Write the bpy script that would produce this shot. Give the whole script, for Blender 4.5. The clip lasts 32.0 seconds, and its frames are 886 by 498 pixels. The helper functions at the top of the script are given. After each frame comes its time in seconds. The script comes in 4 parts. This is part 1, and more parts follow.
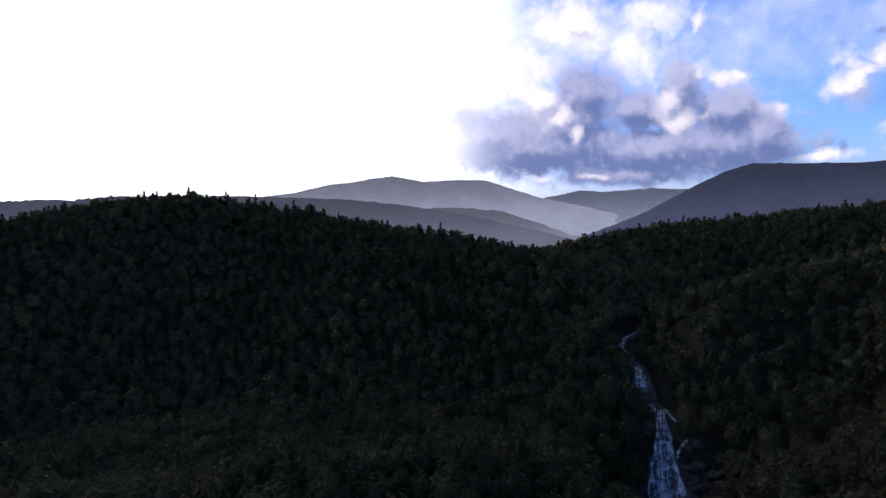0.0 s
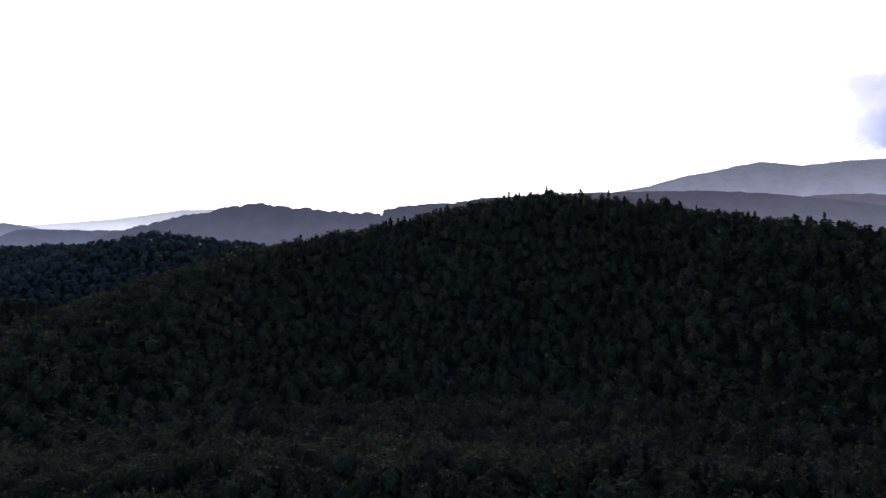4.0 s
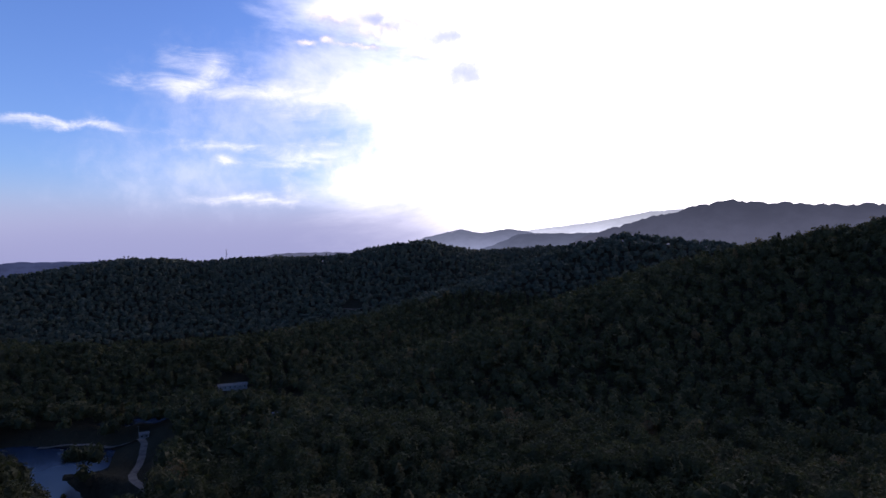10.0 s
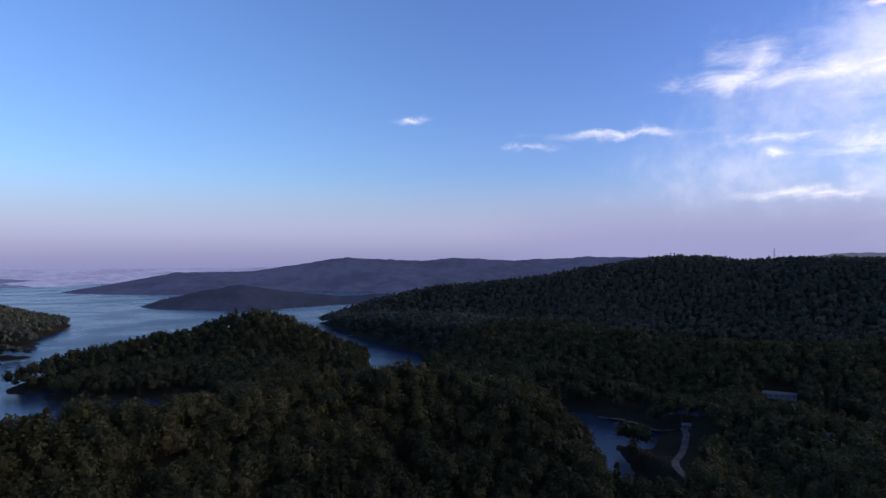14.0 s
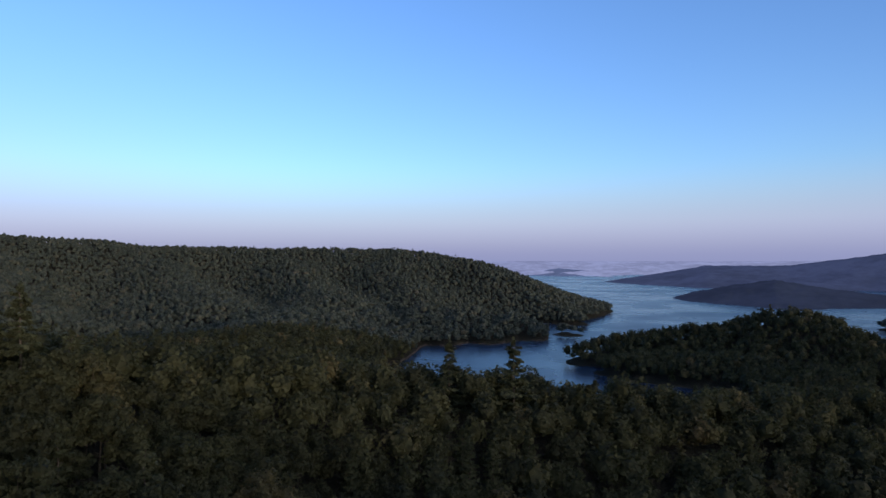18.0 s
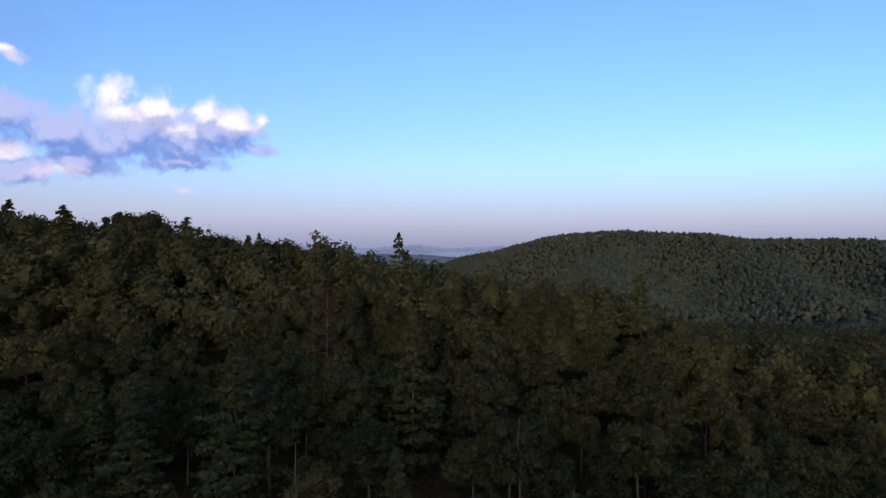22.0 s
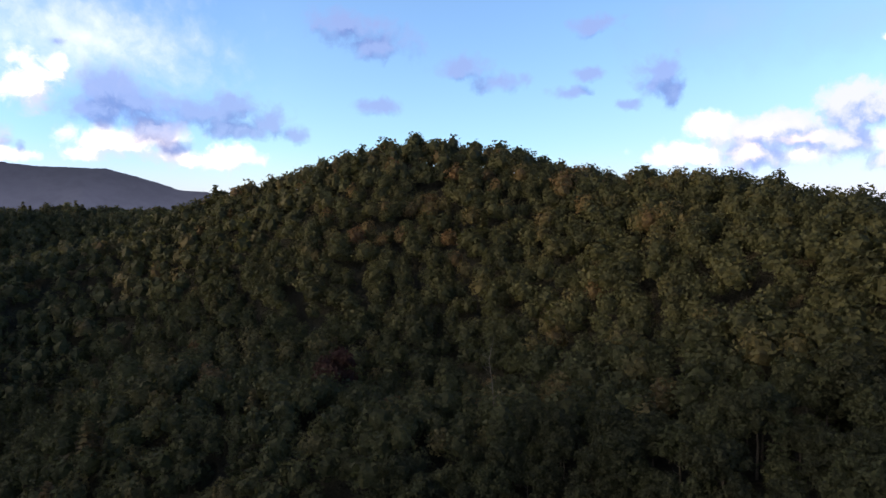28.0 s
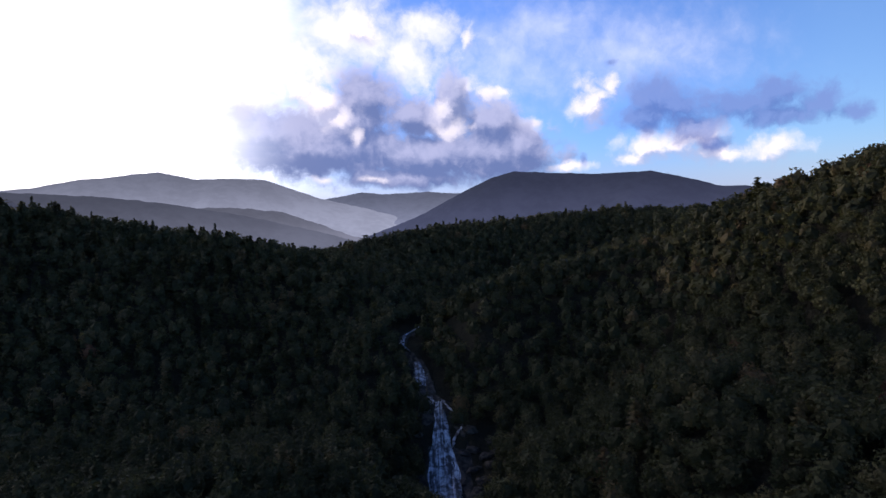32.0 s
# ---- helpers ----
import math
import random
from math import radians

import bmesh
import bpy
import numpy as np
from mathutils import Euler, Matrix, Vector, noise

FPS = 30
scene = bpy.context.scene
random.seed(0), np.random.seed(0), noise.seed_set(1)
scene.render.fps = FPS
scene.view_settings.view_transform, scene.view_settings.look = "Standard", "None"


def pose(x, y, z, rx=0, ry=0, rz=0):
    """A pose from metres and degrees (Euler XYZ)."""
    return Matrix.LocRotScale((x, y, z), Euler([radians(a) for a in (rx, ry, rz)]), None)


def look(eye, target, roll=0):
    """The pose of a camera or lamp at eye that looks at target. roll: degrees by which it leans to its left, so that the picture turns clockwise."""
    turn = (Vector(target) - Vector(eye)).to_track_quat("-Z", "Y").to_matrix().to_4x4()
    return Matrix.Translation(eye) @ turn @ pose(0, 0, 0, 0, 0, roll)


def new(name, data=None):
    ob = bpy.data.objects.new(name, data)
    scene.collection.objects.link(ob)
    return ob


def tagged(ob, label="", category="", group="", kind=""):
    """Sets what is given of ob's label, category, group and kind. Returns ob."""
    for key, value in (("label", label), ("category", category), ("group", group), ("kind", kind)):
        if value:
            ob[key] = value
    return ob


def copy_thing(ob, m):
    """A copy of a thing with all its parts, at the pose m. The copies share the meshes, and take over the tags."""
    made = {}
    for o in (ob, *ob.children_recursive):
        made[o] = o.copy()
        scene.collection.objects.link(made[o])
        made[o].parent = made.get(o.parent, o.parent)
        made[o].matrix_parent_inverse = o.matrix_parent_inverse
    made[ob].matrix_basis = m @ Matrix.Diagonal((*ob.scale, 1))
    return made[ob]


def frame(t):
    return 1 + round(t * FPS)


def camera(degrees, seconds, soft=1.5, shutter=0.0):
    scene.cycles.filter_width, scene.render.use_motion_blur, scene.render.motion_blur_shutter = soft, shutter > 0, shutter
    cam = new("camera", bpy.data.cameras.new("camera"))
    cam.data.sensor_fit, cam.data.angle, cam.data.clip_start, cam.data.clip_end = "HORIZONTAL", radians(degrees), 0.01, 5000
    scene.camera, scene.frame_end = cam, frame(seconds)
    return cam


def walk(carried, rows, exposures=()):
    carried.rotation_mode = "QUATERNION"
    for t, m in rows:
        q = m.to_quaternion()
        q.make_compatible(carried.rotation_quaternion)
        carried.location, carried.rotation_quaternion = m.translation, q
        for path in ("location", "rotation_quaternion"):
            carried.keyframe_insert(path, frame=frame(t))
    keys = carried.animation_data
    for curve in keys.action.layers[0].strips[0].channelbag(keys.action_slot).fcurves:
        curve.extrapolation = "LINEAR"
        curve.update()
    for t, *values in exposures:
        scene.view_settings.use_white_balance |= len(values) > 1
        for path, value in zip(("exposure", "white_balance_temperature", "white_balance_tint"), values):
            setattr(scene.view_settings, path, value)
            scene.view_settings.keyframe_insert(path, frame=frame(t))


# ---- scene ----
cam = camera(71.6, 32.0)
# seconds, yaw, pitch, roll: a drone that hovers and turns on the spot
PATH = [
    (0, -0.32, -0.82, 0.60), (0.5, 1.72, -0.82, 0.60), (1, 3.24, -0.80, 0.63), (1.5, 4.48, -0.81, 0.66),
    (2, 7.02, -0.82, 0.79), (2.5, 10.77, -0.79, 0.90), (3, 18.04, -0.80, 1.07), (3.5, 26.37, -0.78, 1.10),
    (4, 31.76, -0.77, 1.16), (4.5, 35.61, -0.70, 1.42), (6.5, 48.62, -0.33, 1.91), (7, 52.48, -0.20, 1.90),
    (7.5, 56.51, -0.11, 1.92), (8, 60.82, -0.01, 1.97), (8.5, 64.66, 0.07, 1.90), (9, 66.97, 0.14, 1.88),
    (9.5, 69.49, 0.23, 1.92), (10, 73.48, 0.36, 1.83), (10.5, 78.11, 0.47, 1.87), (11, 83.10, 0.57, 1.89),
    (11.5, 89.10, 0.66, 1.66), (12, 96.37, 0.71, 1.55), (12.5, 103.66, 0.76, 1.41), (13, 110.68, 0.82, 1.38),
    (13.5, 116.20, 1.03, 0.81), (15.5, 137.94, 0.97, 0.22), (16, 144.52, 0.93, 0.09), (16.5, 150.41, 0.87, 0.00),
    (17, 155.87, 0.86, 0.10), (17.5, 161.49, 0.81, 0.04), (18, 167.90, 0.69, 0.12), (18.5, 175.01, 0.59, 0.05),
    (19, 181.81, 0.48, -0.06), (19.5, 188.59, 0.38, -0.09), (20, 195.48, 0.26, -0.10), (20.5, 201.91, 0.17, -0.15),
    (21, 207.85, 0.15, 0.00), (21.5, 213.90, 0.11, -0.07), (22, 220.19, 0.04, -0.04), (22.5, 225.93, -0.05, -0.06),
    (23, 231.67, -0.14, -0.15), (23.5, 237.63, -0.16, -0.07), (24, 243.58, -0.29, -0.19), (24.5, 249.42, -0.34, -0.18),
    (26.5, 273.27, -0.64, -0.24), (27, 279.62, -0.72, -0.15), (27.5, 286.19, -0.85, 0.00), (28, 292.13, -0.96, 0.01),
    (28.5, 297.84, -1.00, 0.16), (29, 305.61, -1.08, 0.28), (29.5, 314.06, -1.13, 0.45), (30, 321.58, -1.20, 0.64),
    (30.5, 327.14, -1.20, 0.71), (31, 332.01, -1.15, 0.70), (31.5, 336.28, -1.09, 0.80), (32, 339.56, -0.95, 0.90),
]
EYE = 120.0
EXPOSURES = [(0, 0.25, 6500, 16), (4, 0.4, 6500, 18), (9, 0.3, 6400, 20), (11, 0.1, 6400, 20), (13, 0.05, 6400, 21), (16, 0.2, 6400, 12), (20, 0.15, 6400, 10), (23, 0.22, 7000, 9),
             (26, 0.55, 7600, 9), (28, 0.95, 8000, 8), (30, 1.2, 8000, 9), (31, 0.8, 7200, 12), (32, 0.3, 6500, 16)]
walk(cam, [(t, pose(0, 0, EYE, 90 + p, r, y)) for t, y, p, r in PATH], EXPOSURES)

# ---- world and sun ----
SUN_BEARING, SUN_HEIGHT = 28.0, 5.1


def way(bearing, height=0.0):
    """Unit vector for degrees left of +y and degrees above the horizon."""
    b, h = radians(bearing), radians(height)
    return Vector((-math.sin(b) * math.cos(h), math.cos(b) * math.cos(h), math.sin(h)))


class Nodes:
    """Short hand for node trees."""

    def __init__(self, tree):
        self.tree = tree

    def add(self, kind, **values):
        n = self.tree.nodes.new(kind)
        for key, value in values.items():
            n.inputs[key].default_value = value
        return n

    def link(self, a, b):
        self.tree.links.new(a, b)

    def put(self, socket, value):
        if isinstance(value, bpy.types.NodeSocket):
            self.link(value, socket)
        else:
            socket.default_value = value

    def math(self, op, a, b=0.0, c=0.0, clamp=False):
        n = self.tree.nodes.new("ShaderNodeMath")
        n.operation, n.use_clamp = op, clamp
        for s, v in zip(n.inputs, (a, b, c)):
            self.put(s, v)
        return n.outputs[0]

    def dot(self, a, v):
        n = self.tree.nodes.new("ShaderNodeVectorMath")
        n.operation = "DOT_PRODUCT"
        self.put(n.inputs[0], a)
        n.inputs[1].default_value = v
        return n.outputs["Value"]

    def span(self, x, a, b, lo=0.0, hi=1.0):
        n = self.tree.nodes.new("ShaderNodeMapRange")
        n.interpolation_type = "SMOOTHSTEP"
        self.put(n.inputs["Value"], x)
        n.inputs["From Min"].default_value, n.inputs["From Max"].default_value = a, b
        n.inputs["To Min"].default_value, n.inputs["To Max"].default_value = lo, hi
        return n.outputs[0]

    def mix(self, f, a, b, blend="MIX"):
        n = self.tree.nodes.new("ShaderNodeMix")
        n.data_type, n.blend_type = "RGBA", blend
        self.put(n.inputs["Factor"], f)
        self.put(n.inputs["A"], (*a, 1) if isinstance(a, tuple) else a)
        self.put(n.inputs["B"], (*b, 1) if isinstance(b, tuple) else b)
        return n.outputs["Result"]

    def noise(self, vector, scale, detail=4.0, rough=0.55, distort=0.0):
        n = self.add("ShaderNodeTexNoise", Scale=scale, Detail=detail, Roughness=rough, Distortion=distort)
        if vector is not None:
            self.link(vector, n.inputs["Vector"])
        return n.outputs["Fac"]

    def ramp(self, x, *stops):
        n = self.tree.nodes.new("ShaderNodeValToRGB")
        while len(n.color_ramp.elements) < len(stops):
            n.color_ramp.elements.new(0.5)
        for e, (at, colour) in zip(n.color_ramp.elements, stops):
            e.position, e.color = at, (*colour, 1)
        self.put(n.inputs[0], x)
        return n.outputs[0]


world = bpy.data.worlds.new("sky")
scene.world = world
world.use_nodes = True
W = Nodes(world.node_tree)
world.node_tree.nodes.clear()
direction = W.add("ShaderNodeTexCoord").outputs["Generated"]
sky = W.add("ShaderNodeTexSky")
sky.sky_type, sky.sun_disc = "NISHITA", False
sky.sun_elevation, sky.sun_rotation = radians(SUN_HEIGHT), radians(-SUN_BEARING)
sky.altitude, sky.air_density, sky.dust_density, sky.ozone_density = 400, 1.0, 1.0, 2.5
height = W.dot(direction, (0, 0, 1))
# clear sky: scattered light of the air, dimmed above, with a pinkish haze over a grey-blue horizon
air = W.mix(1.0, sky.outputs[0], (0.265, 0.292, 0.392), "MULTIPLY")
air = W.mix(W.span(W.dot(direction, way(52, 10)), 0.05, 0.75), air, W.mix(1.0, air, (0.82, 0.80, 0.92), "MULTIPLY"))
air = W.mix(W.span(W.dot(direction, way(335, 14)), 0.88, 0.985), air, W.mix(1.0, air, (0.70, 0.78, 0.95), "MULTIPLY"))
opposite = W.math("MULTIPLY", W.span(W.dot(direction, way(234, 6)), 0.55, 0.97), W.span(height, 0.35, 0.08))
air = W.mix(opposite, air, W.mix(1.0, air, (0.98, 0.87, 1.01), "MULTIPLY"))
# out of view overhead, the sky is dimmed to lower light on the woods
air = W.mix(W.span(height, 0.42, 0.9), air, W.mix(1.0, air, (0.35, 0.35, 0.4), "MULTIPLY"))
air = W.mix(W.span(height, 0.03, 0.15, 0.8, 0.0), air, (0.41, 0.43, 0.66))
air = W.mix(W.span(height, -0.015, 0.06, 0.75, 0.0), air, (0.21, 0.235, 0.43))
# thin bright cloud veil round the low sun, torn into wisps at its edge
near_sun = W.dot(direction, way(38, 12))
stretch = W.add("ShaderNodeMapping", Scale=(1.0, 1.0, 3.2))
W.link(direction, stretch.inputs["Vector"])
wisps = W.math("SUBTRACT", W.noise(stretch.outputs[0], 3.2, 8.0, 0.6, 0.6), 0.5)
veil = W.math("ADD", near_sun, W.math("MULTIPLY", wisps, 0.34))
colour = W.mix(W.span(veil, 0.62, 0.95), air, (1.9, 1.86, 1.9))

murk = W.math("MULTIPLY", W.span(W.dot(direction, way(92, 2)), 0.88, 0.985), W.span(height, 0.02, 0.11, 0.85, 0.0))
colour = W.mix(murk, colour, (0.32, 0.345, 0.555))

# clouds: kind, then bearing, height, half width, half height (degrees) of each puff
# grey: blue-grey body with bright crowns; violet: thin shaded cloud; white: sunlit puff; wisp: thin streak
CLOUDS = [
    # the bank beside the sun
    ("bright", (348.3, 18.8, 5.9, 3.5), (353.4, 14.9, 5.4, 3.8), (343.0, 16.5, 4.0, 2.7), (357.6, 12.6, 4.6, 2.5), (349.9, 11.3, 5.3, 2.9), (340.7, 18.9, 3.0, 1.7)),
    ("glow", (76.3, 10.7, 6.2, 5.0), (79.0, 6.7, 6.7, 1.9), (79.9, 14.7, 5.3, 1.9)),
    ("haze", (345.4, 17.6, 6.2, 3.3), (341.6, 15.0, 5.2, 2.7), (350.4, 15.7, 4.3, 2.8), (339.3, 17.9, 2.5, 1.9)),
    ("white", (346.9, 18.8, 1.8, 1.1), (336.9, 17.7, 0.7, 0.9), (337.1, 13.7, 1.5, 0.9), (335.0, 12.9, 1.5, 0.8), (333.6, 13.2, 0.7, 0.4), (330.8, 10.5, 0.6, 0.6), (332.2, 9.9, 2.3, 1.0), (339.4, 11.3, 3.0, 2.8), (349.9, 12.3, 2.9, 2.1), (352.4, 13.2, 2.0, 1.3)),
    ("grey", (356.6, 9.6, 7.6, 2.0), (350.4, 8.4, 10.5, 2.3), (340.7, 7.6, 9.7, 2.0), (334.6, 7.9, 5.1, 2.4), (346.2, 12.8, 2.6, 2.2), (347.4, 10.7, 2.9, 1.7), (342.1, 11.3, 2.2, 1.6), (335.0, 10.7, 2.4, 1.6), (338.5, 12.8, 1.5, 2.2), (332.6, 8.6, 2.3, 1.5), (1.3, 9.9, 3.4, 1.0), (343.1, 5.5, 5.9, 0.8)),
    ("gleam", (339.4, 12.2, 0.9, 1.2), (338.5, 10.3, 1.5, 0.9), (349.9, 12.8, 1.2, 0.9), (348.9, 11.0, 1.6, 1.3), (347.4, 9.5, 0.8, 1.0), (351.1, 12.5, 1.7, 0.8), (350.4, 5.7, 1.1, 0.4), (346.0, 5.3, 1.3, 0.3)),
    # over the high hill
    ("haze", (322.7, 15.7, 10.5, 4.2), (333.0, 16.0, 7.9, 5.0), (328.9, 18.1, 5.9, 3.2)),
    ("white", (325.9, 11.8, 1.5, 2.2), (324.4, 13.3, 0.6, 1.4), (326.7, 11.1, 1.1, 1.0), (322.3, 6.6, 1.4, 0.6), (327.7, 6.4, 2.0, 0.4), (314.6, 7.0, 4.5, 1.0), (316.3, 8.4, 2.2, 1.4), (310.8, 7.3, 2.3, 1.0), (319.5, 7.9, 4.0, 1.4)),
    ("violet", (320.8, 12.3, 2.3, 1.6), (318.5, 11.0, 2.7, 1.4), (321.8, 10.5, 2.3, 1.3), (317.2, 9.2, 2.4, 1.2), (315.6, 7.9, 1.5, 0.6), (314.1, 11.0, 2.1, 1.2), (311.2, 11.1, 2.5, 1.2), (308.0, 10.3, 2.3, 1.1), (305.8, 9.6, 1.1, 0.7), (310.0, 9.4, 2.7, 0.6), (326.7, 6.8, 0.4, 0.5), (324.2, 15.3, 0.6, 0.3)),
    # thin clouds over the high hill
    ("violet", (298.1, 11.9, 1.7, 0.7), (290.2, 15.5, 2.2, 0.9), (287.1, 14.2, 1.8, 0.7), (297.6, 17.3, 2.8, 1.0), (300.7, 18.9, 2.9, 1.2), (272.9, 14.2, 1.6, 1.6), (272.0, 12.7, 1.2, 1.1), (278.0, 18.7, 2.1, 0.7), (280.4, 13.0, 1.3, 0.5), (275.5, 11.8, 0.9, 0.4), (278.9, 14.6, 1.2, 0.5)),
    # over the near ridge
    ("dusk", (267.3, 17.7, 7.7, 3.7), (257.2, 16.7, 6.7, 2.7)),
    ("white", (270.5, 7.4, 3.5, 1.1), (265.4, 8.3, 3.4, 1.4), (268.4, 9.4, 2.0, 1.1), (256.0, 7.6, 2.6, 1.0), (252.2, 6.0, 3.2, 0.6), (248.6, 12.4, 2.2, 1.5), (245.3, 11.1, 2.1, 2.1), (255.9, 14.9, 0.9, 0.4), (262.5, 6.9, 2.8, 0.7)),
    ("rosy", (255.3, 14.4, 0.9, 0.5), (242.8, 5.1, 1.1, 0.3)),
    ("mauve", (263.5, 8.7, 3.5, 1.5), (266.1, 9.1, 2.2, 1.1), (258.3, 10.8, 2.5, 1.3), (255.7, 10.1, 2.9, 1.6), (257.8, 9.5, 2.6, 1.2), (252.5, 9.4, 3.7, 1.9), (249.7, 8.6, 4.3, 1.9), (246.3, 9.5, 4.0, 2.2), (243.3, 9.1, 4.0, 2.3), (240.3, 10.2, 3.1, 1.8), (238.7, 10.5, 2.3, 1.8), (251.1, 6.8, 3.3, 1.3), (243.3, 7.1, 3.6, 0.6), (236.6, 8.8, 1.2, 0.7), (259.9, 7.7, 3.8, 1.2), (254.3, 6.2, 3.2, 0.9), (265.3, 7.0, 3.0, 1.1)),
    ("white", (244.8, 11.8, 1.7, 1.0), (247.8, 11.1, 1.7, 1.1), (241.3, 11.9, 1.0, 1.0), (238.7, 11.3, 1.8, 1.2), (243.3, 10.1, 2.0, 0.8), (236.6, 11.8, 0.6, 0.8)),
    ("rosy", (255.7, 7.8, 1.8, 0.4), (252.5, 5.9, 2.0, 0.5), (261.9, 7.9, 2.0, 0.4), (264.6, 8.8, 1.0, 0.5), (266.1, 7.0, 1.4, 0.5)),
    # torn edge on the lake side of the veil
    ("haze", (89.4, 12.0, 9.9, 5.5), (95.2, 7.6, 9.2, 3.5), (84.8, 16.8, 6.2, 3.0)),
    ("wisp", (93.6, 16.2, 3.2, 1.5), (95.7, 14.9, 4.5, 1.0), (90.1, 14.5, 5.8, 1.2), (84.7, 14.2, 4.5, 1.2), (93.4, 17.1, 1.2, 0.8), (103.5, 11.1, 4.5, 0.4), (106.5, 11.5, 2.6, 0.3), (92.2, 9.8, 4.3, 0.5), (92.5, 8.5, 1.0, 0.5), (84.9, 9.0, 5.6, 1.3), (89.4, 5.3, 6.0, 0.5), (80.8, 5.9, 5.7, 0.6)),
    ("wisp", (124.1, 13.1, 1.3, 0.3), (105.3, 11.3, 5.6, 0.4), (113.0, 10.3, 2.5, 0.4)),
    ("white", (82.4, 21.5, 3.2, 1.2), (79.3, 20.2, 3.0, 1.0), (85.3, 18.8, 0.8, 0.3), (83.6, 19.1, 0.6, 0.4), (80.4, 18.7, 2.3, 0.3), (75.2, 18.2, 1.6, 0.8), (73.5, 20.4, 2.0, 0.9), (77.2, 21.6, 3.9, 1.1)),
    ("pale", (70.5, 16.0, 2.2, 1.4), (72.0, 19.2, 2.7, 0.8), (79.3, 20.9, 1.3, 0.6)),
]
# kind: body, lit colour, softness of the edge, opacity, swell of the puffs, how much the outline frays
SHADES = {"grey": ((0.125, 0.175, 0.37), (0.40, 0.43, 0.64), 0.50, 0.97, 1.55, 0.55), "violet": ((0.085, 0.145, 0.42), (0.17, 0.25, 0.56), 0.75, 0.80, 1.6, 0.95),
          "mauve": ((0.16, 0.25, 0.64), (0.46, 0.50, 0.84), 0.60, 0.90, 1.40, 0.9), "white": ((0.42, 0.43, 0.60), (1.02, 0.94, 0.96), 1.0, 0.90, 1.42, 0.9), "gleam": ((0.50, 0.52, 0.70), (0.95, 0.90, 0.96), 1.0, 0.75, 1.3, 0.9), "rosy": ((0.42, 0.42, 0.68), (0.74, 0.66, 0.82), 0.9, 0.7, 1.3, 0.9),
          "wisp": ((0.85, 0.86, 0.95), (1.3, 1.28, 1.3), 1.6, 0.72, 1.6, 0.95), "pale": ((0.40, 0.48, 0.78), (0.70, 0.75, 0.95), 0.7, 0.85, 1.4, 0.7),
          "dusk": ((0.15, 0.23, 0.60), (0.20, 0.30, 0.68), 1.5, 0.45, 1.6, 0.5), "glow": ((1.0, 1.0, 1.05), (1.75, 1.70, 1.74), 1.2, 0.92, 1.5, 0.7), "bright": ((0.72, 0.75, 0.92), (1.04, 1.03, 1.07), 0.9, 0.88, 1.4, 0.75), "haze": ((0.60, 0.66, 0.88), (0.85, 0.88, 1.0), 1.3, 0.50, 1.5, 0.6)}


def shifted(vector, amount, scale=(1, 1, 1)):
    n = W.tree.nodes.new("ShaderNodeVectorMath")
    n.operation = "MULTIPLY_ADD"
    W.link(vector, n.inputs[0])
    n.inputs[1].default_value, n.inputs[2].default_value = scale, amount
    return n.outputs[0]


warp = W.add("ShaderNodeTexNoise", Scale=11.0, Detail=6.0, Roughness=0.62)
W.link(direction, warp.inputs["Vector"])
drift = shifted(warp.outputs["Color"], (-0.025, -0.025, -0.0225), (0.05, 0.05, 0.045))
bent = W.tree.nodes.new("ShaderNodeVectorMath")
W.link(direction, bent.inputs[0])
W.link(drift, bent.inputs[1])
bent = bent.outputs[0]
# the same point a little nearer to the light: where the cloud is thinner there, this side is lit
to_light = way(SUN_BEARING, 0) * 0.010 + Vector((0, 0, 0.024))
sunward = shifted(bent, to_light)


def heaps(vector, scale):
    """Rounded heads of cloud: high in the middle of each, low between them."""
    v = W.add("ShaderNodeTexVoronoi", Scale=scale)
    W.link(vector, v.inputs["Vector"])
    return W.math("SUBTRACT", 0.48, v.outputs["Distance"])


def billows(vector):
    heads = W.math("ADD", W.math("MULTIPLY", heaps(vector, 24.0), 0.42), W.math("MULTIPLY", heaps(vector, 60.0), 0.26))
    return W.math("ADD", heads, W.math("MULTIPLY", W.math("SUBTRACT", W.noise(vector, 30.0, 9.0, 0.63), 0.5), 1.5))


def puffed(vector, puffs, swell):
    """How deep a direction lies inside a group of rounded puffs: 1 in the middle, 0 at the outline."""
    least = 9.0
    for bearing, up, wide, tall in puffs:
        c, side = way(bearing, up), way(bearing - 90)
        turn = Matrix((side, c, side.cross(c))).to_euler()
        k = (1 / math.sin(radians(wide * swell)), 4.0, 1 / math.sin(radians(tall * swell)))
        m = W.add("ShaderNodeVectorRotate")
        m.rotation_type = "EULER_XYZ"
        m.inputs["Rotation"].default_value = turn
        W.link(vector, m.inputs["Vector"])
        scaled = shifted(m.outputs[0], (0, -4.0, 0), k)
        l = W.tree.nodes.new("ShaderNodeVectorMath")
        l.operation = "LENGTH"
        W.link(scaled, l.inputs[0])
        least = W.math("SMOOTH_MIN", least, l.outputs["Value"], 0.35)
    return W.math("SUBTRACT", 1.0, W.math("MINIMUM", least, 3.0))


billow, billow_sunward = billows(bent), billows(sunward)
streaks = W.math("SUBTRACT", W.noise(stretch.outputs[0], 13.0, 8.0, 0.62, 0.6), 0.5)
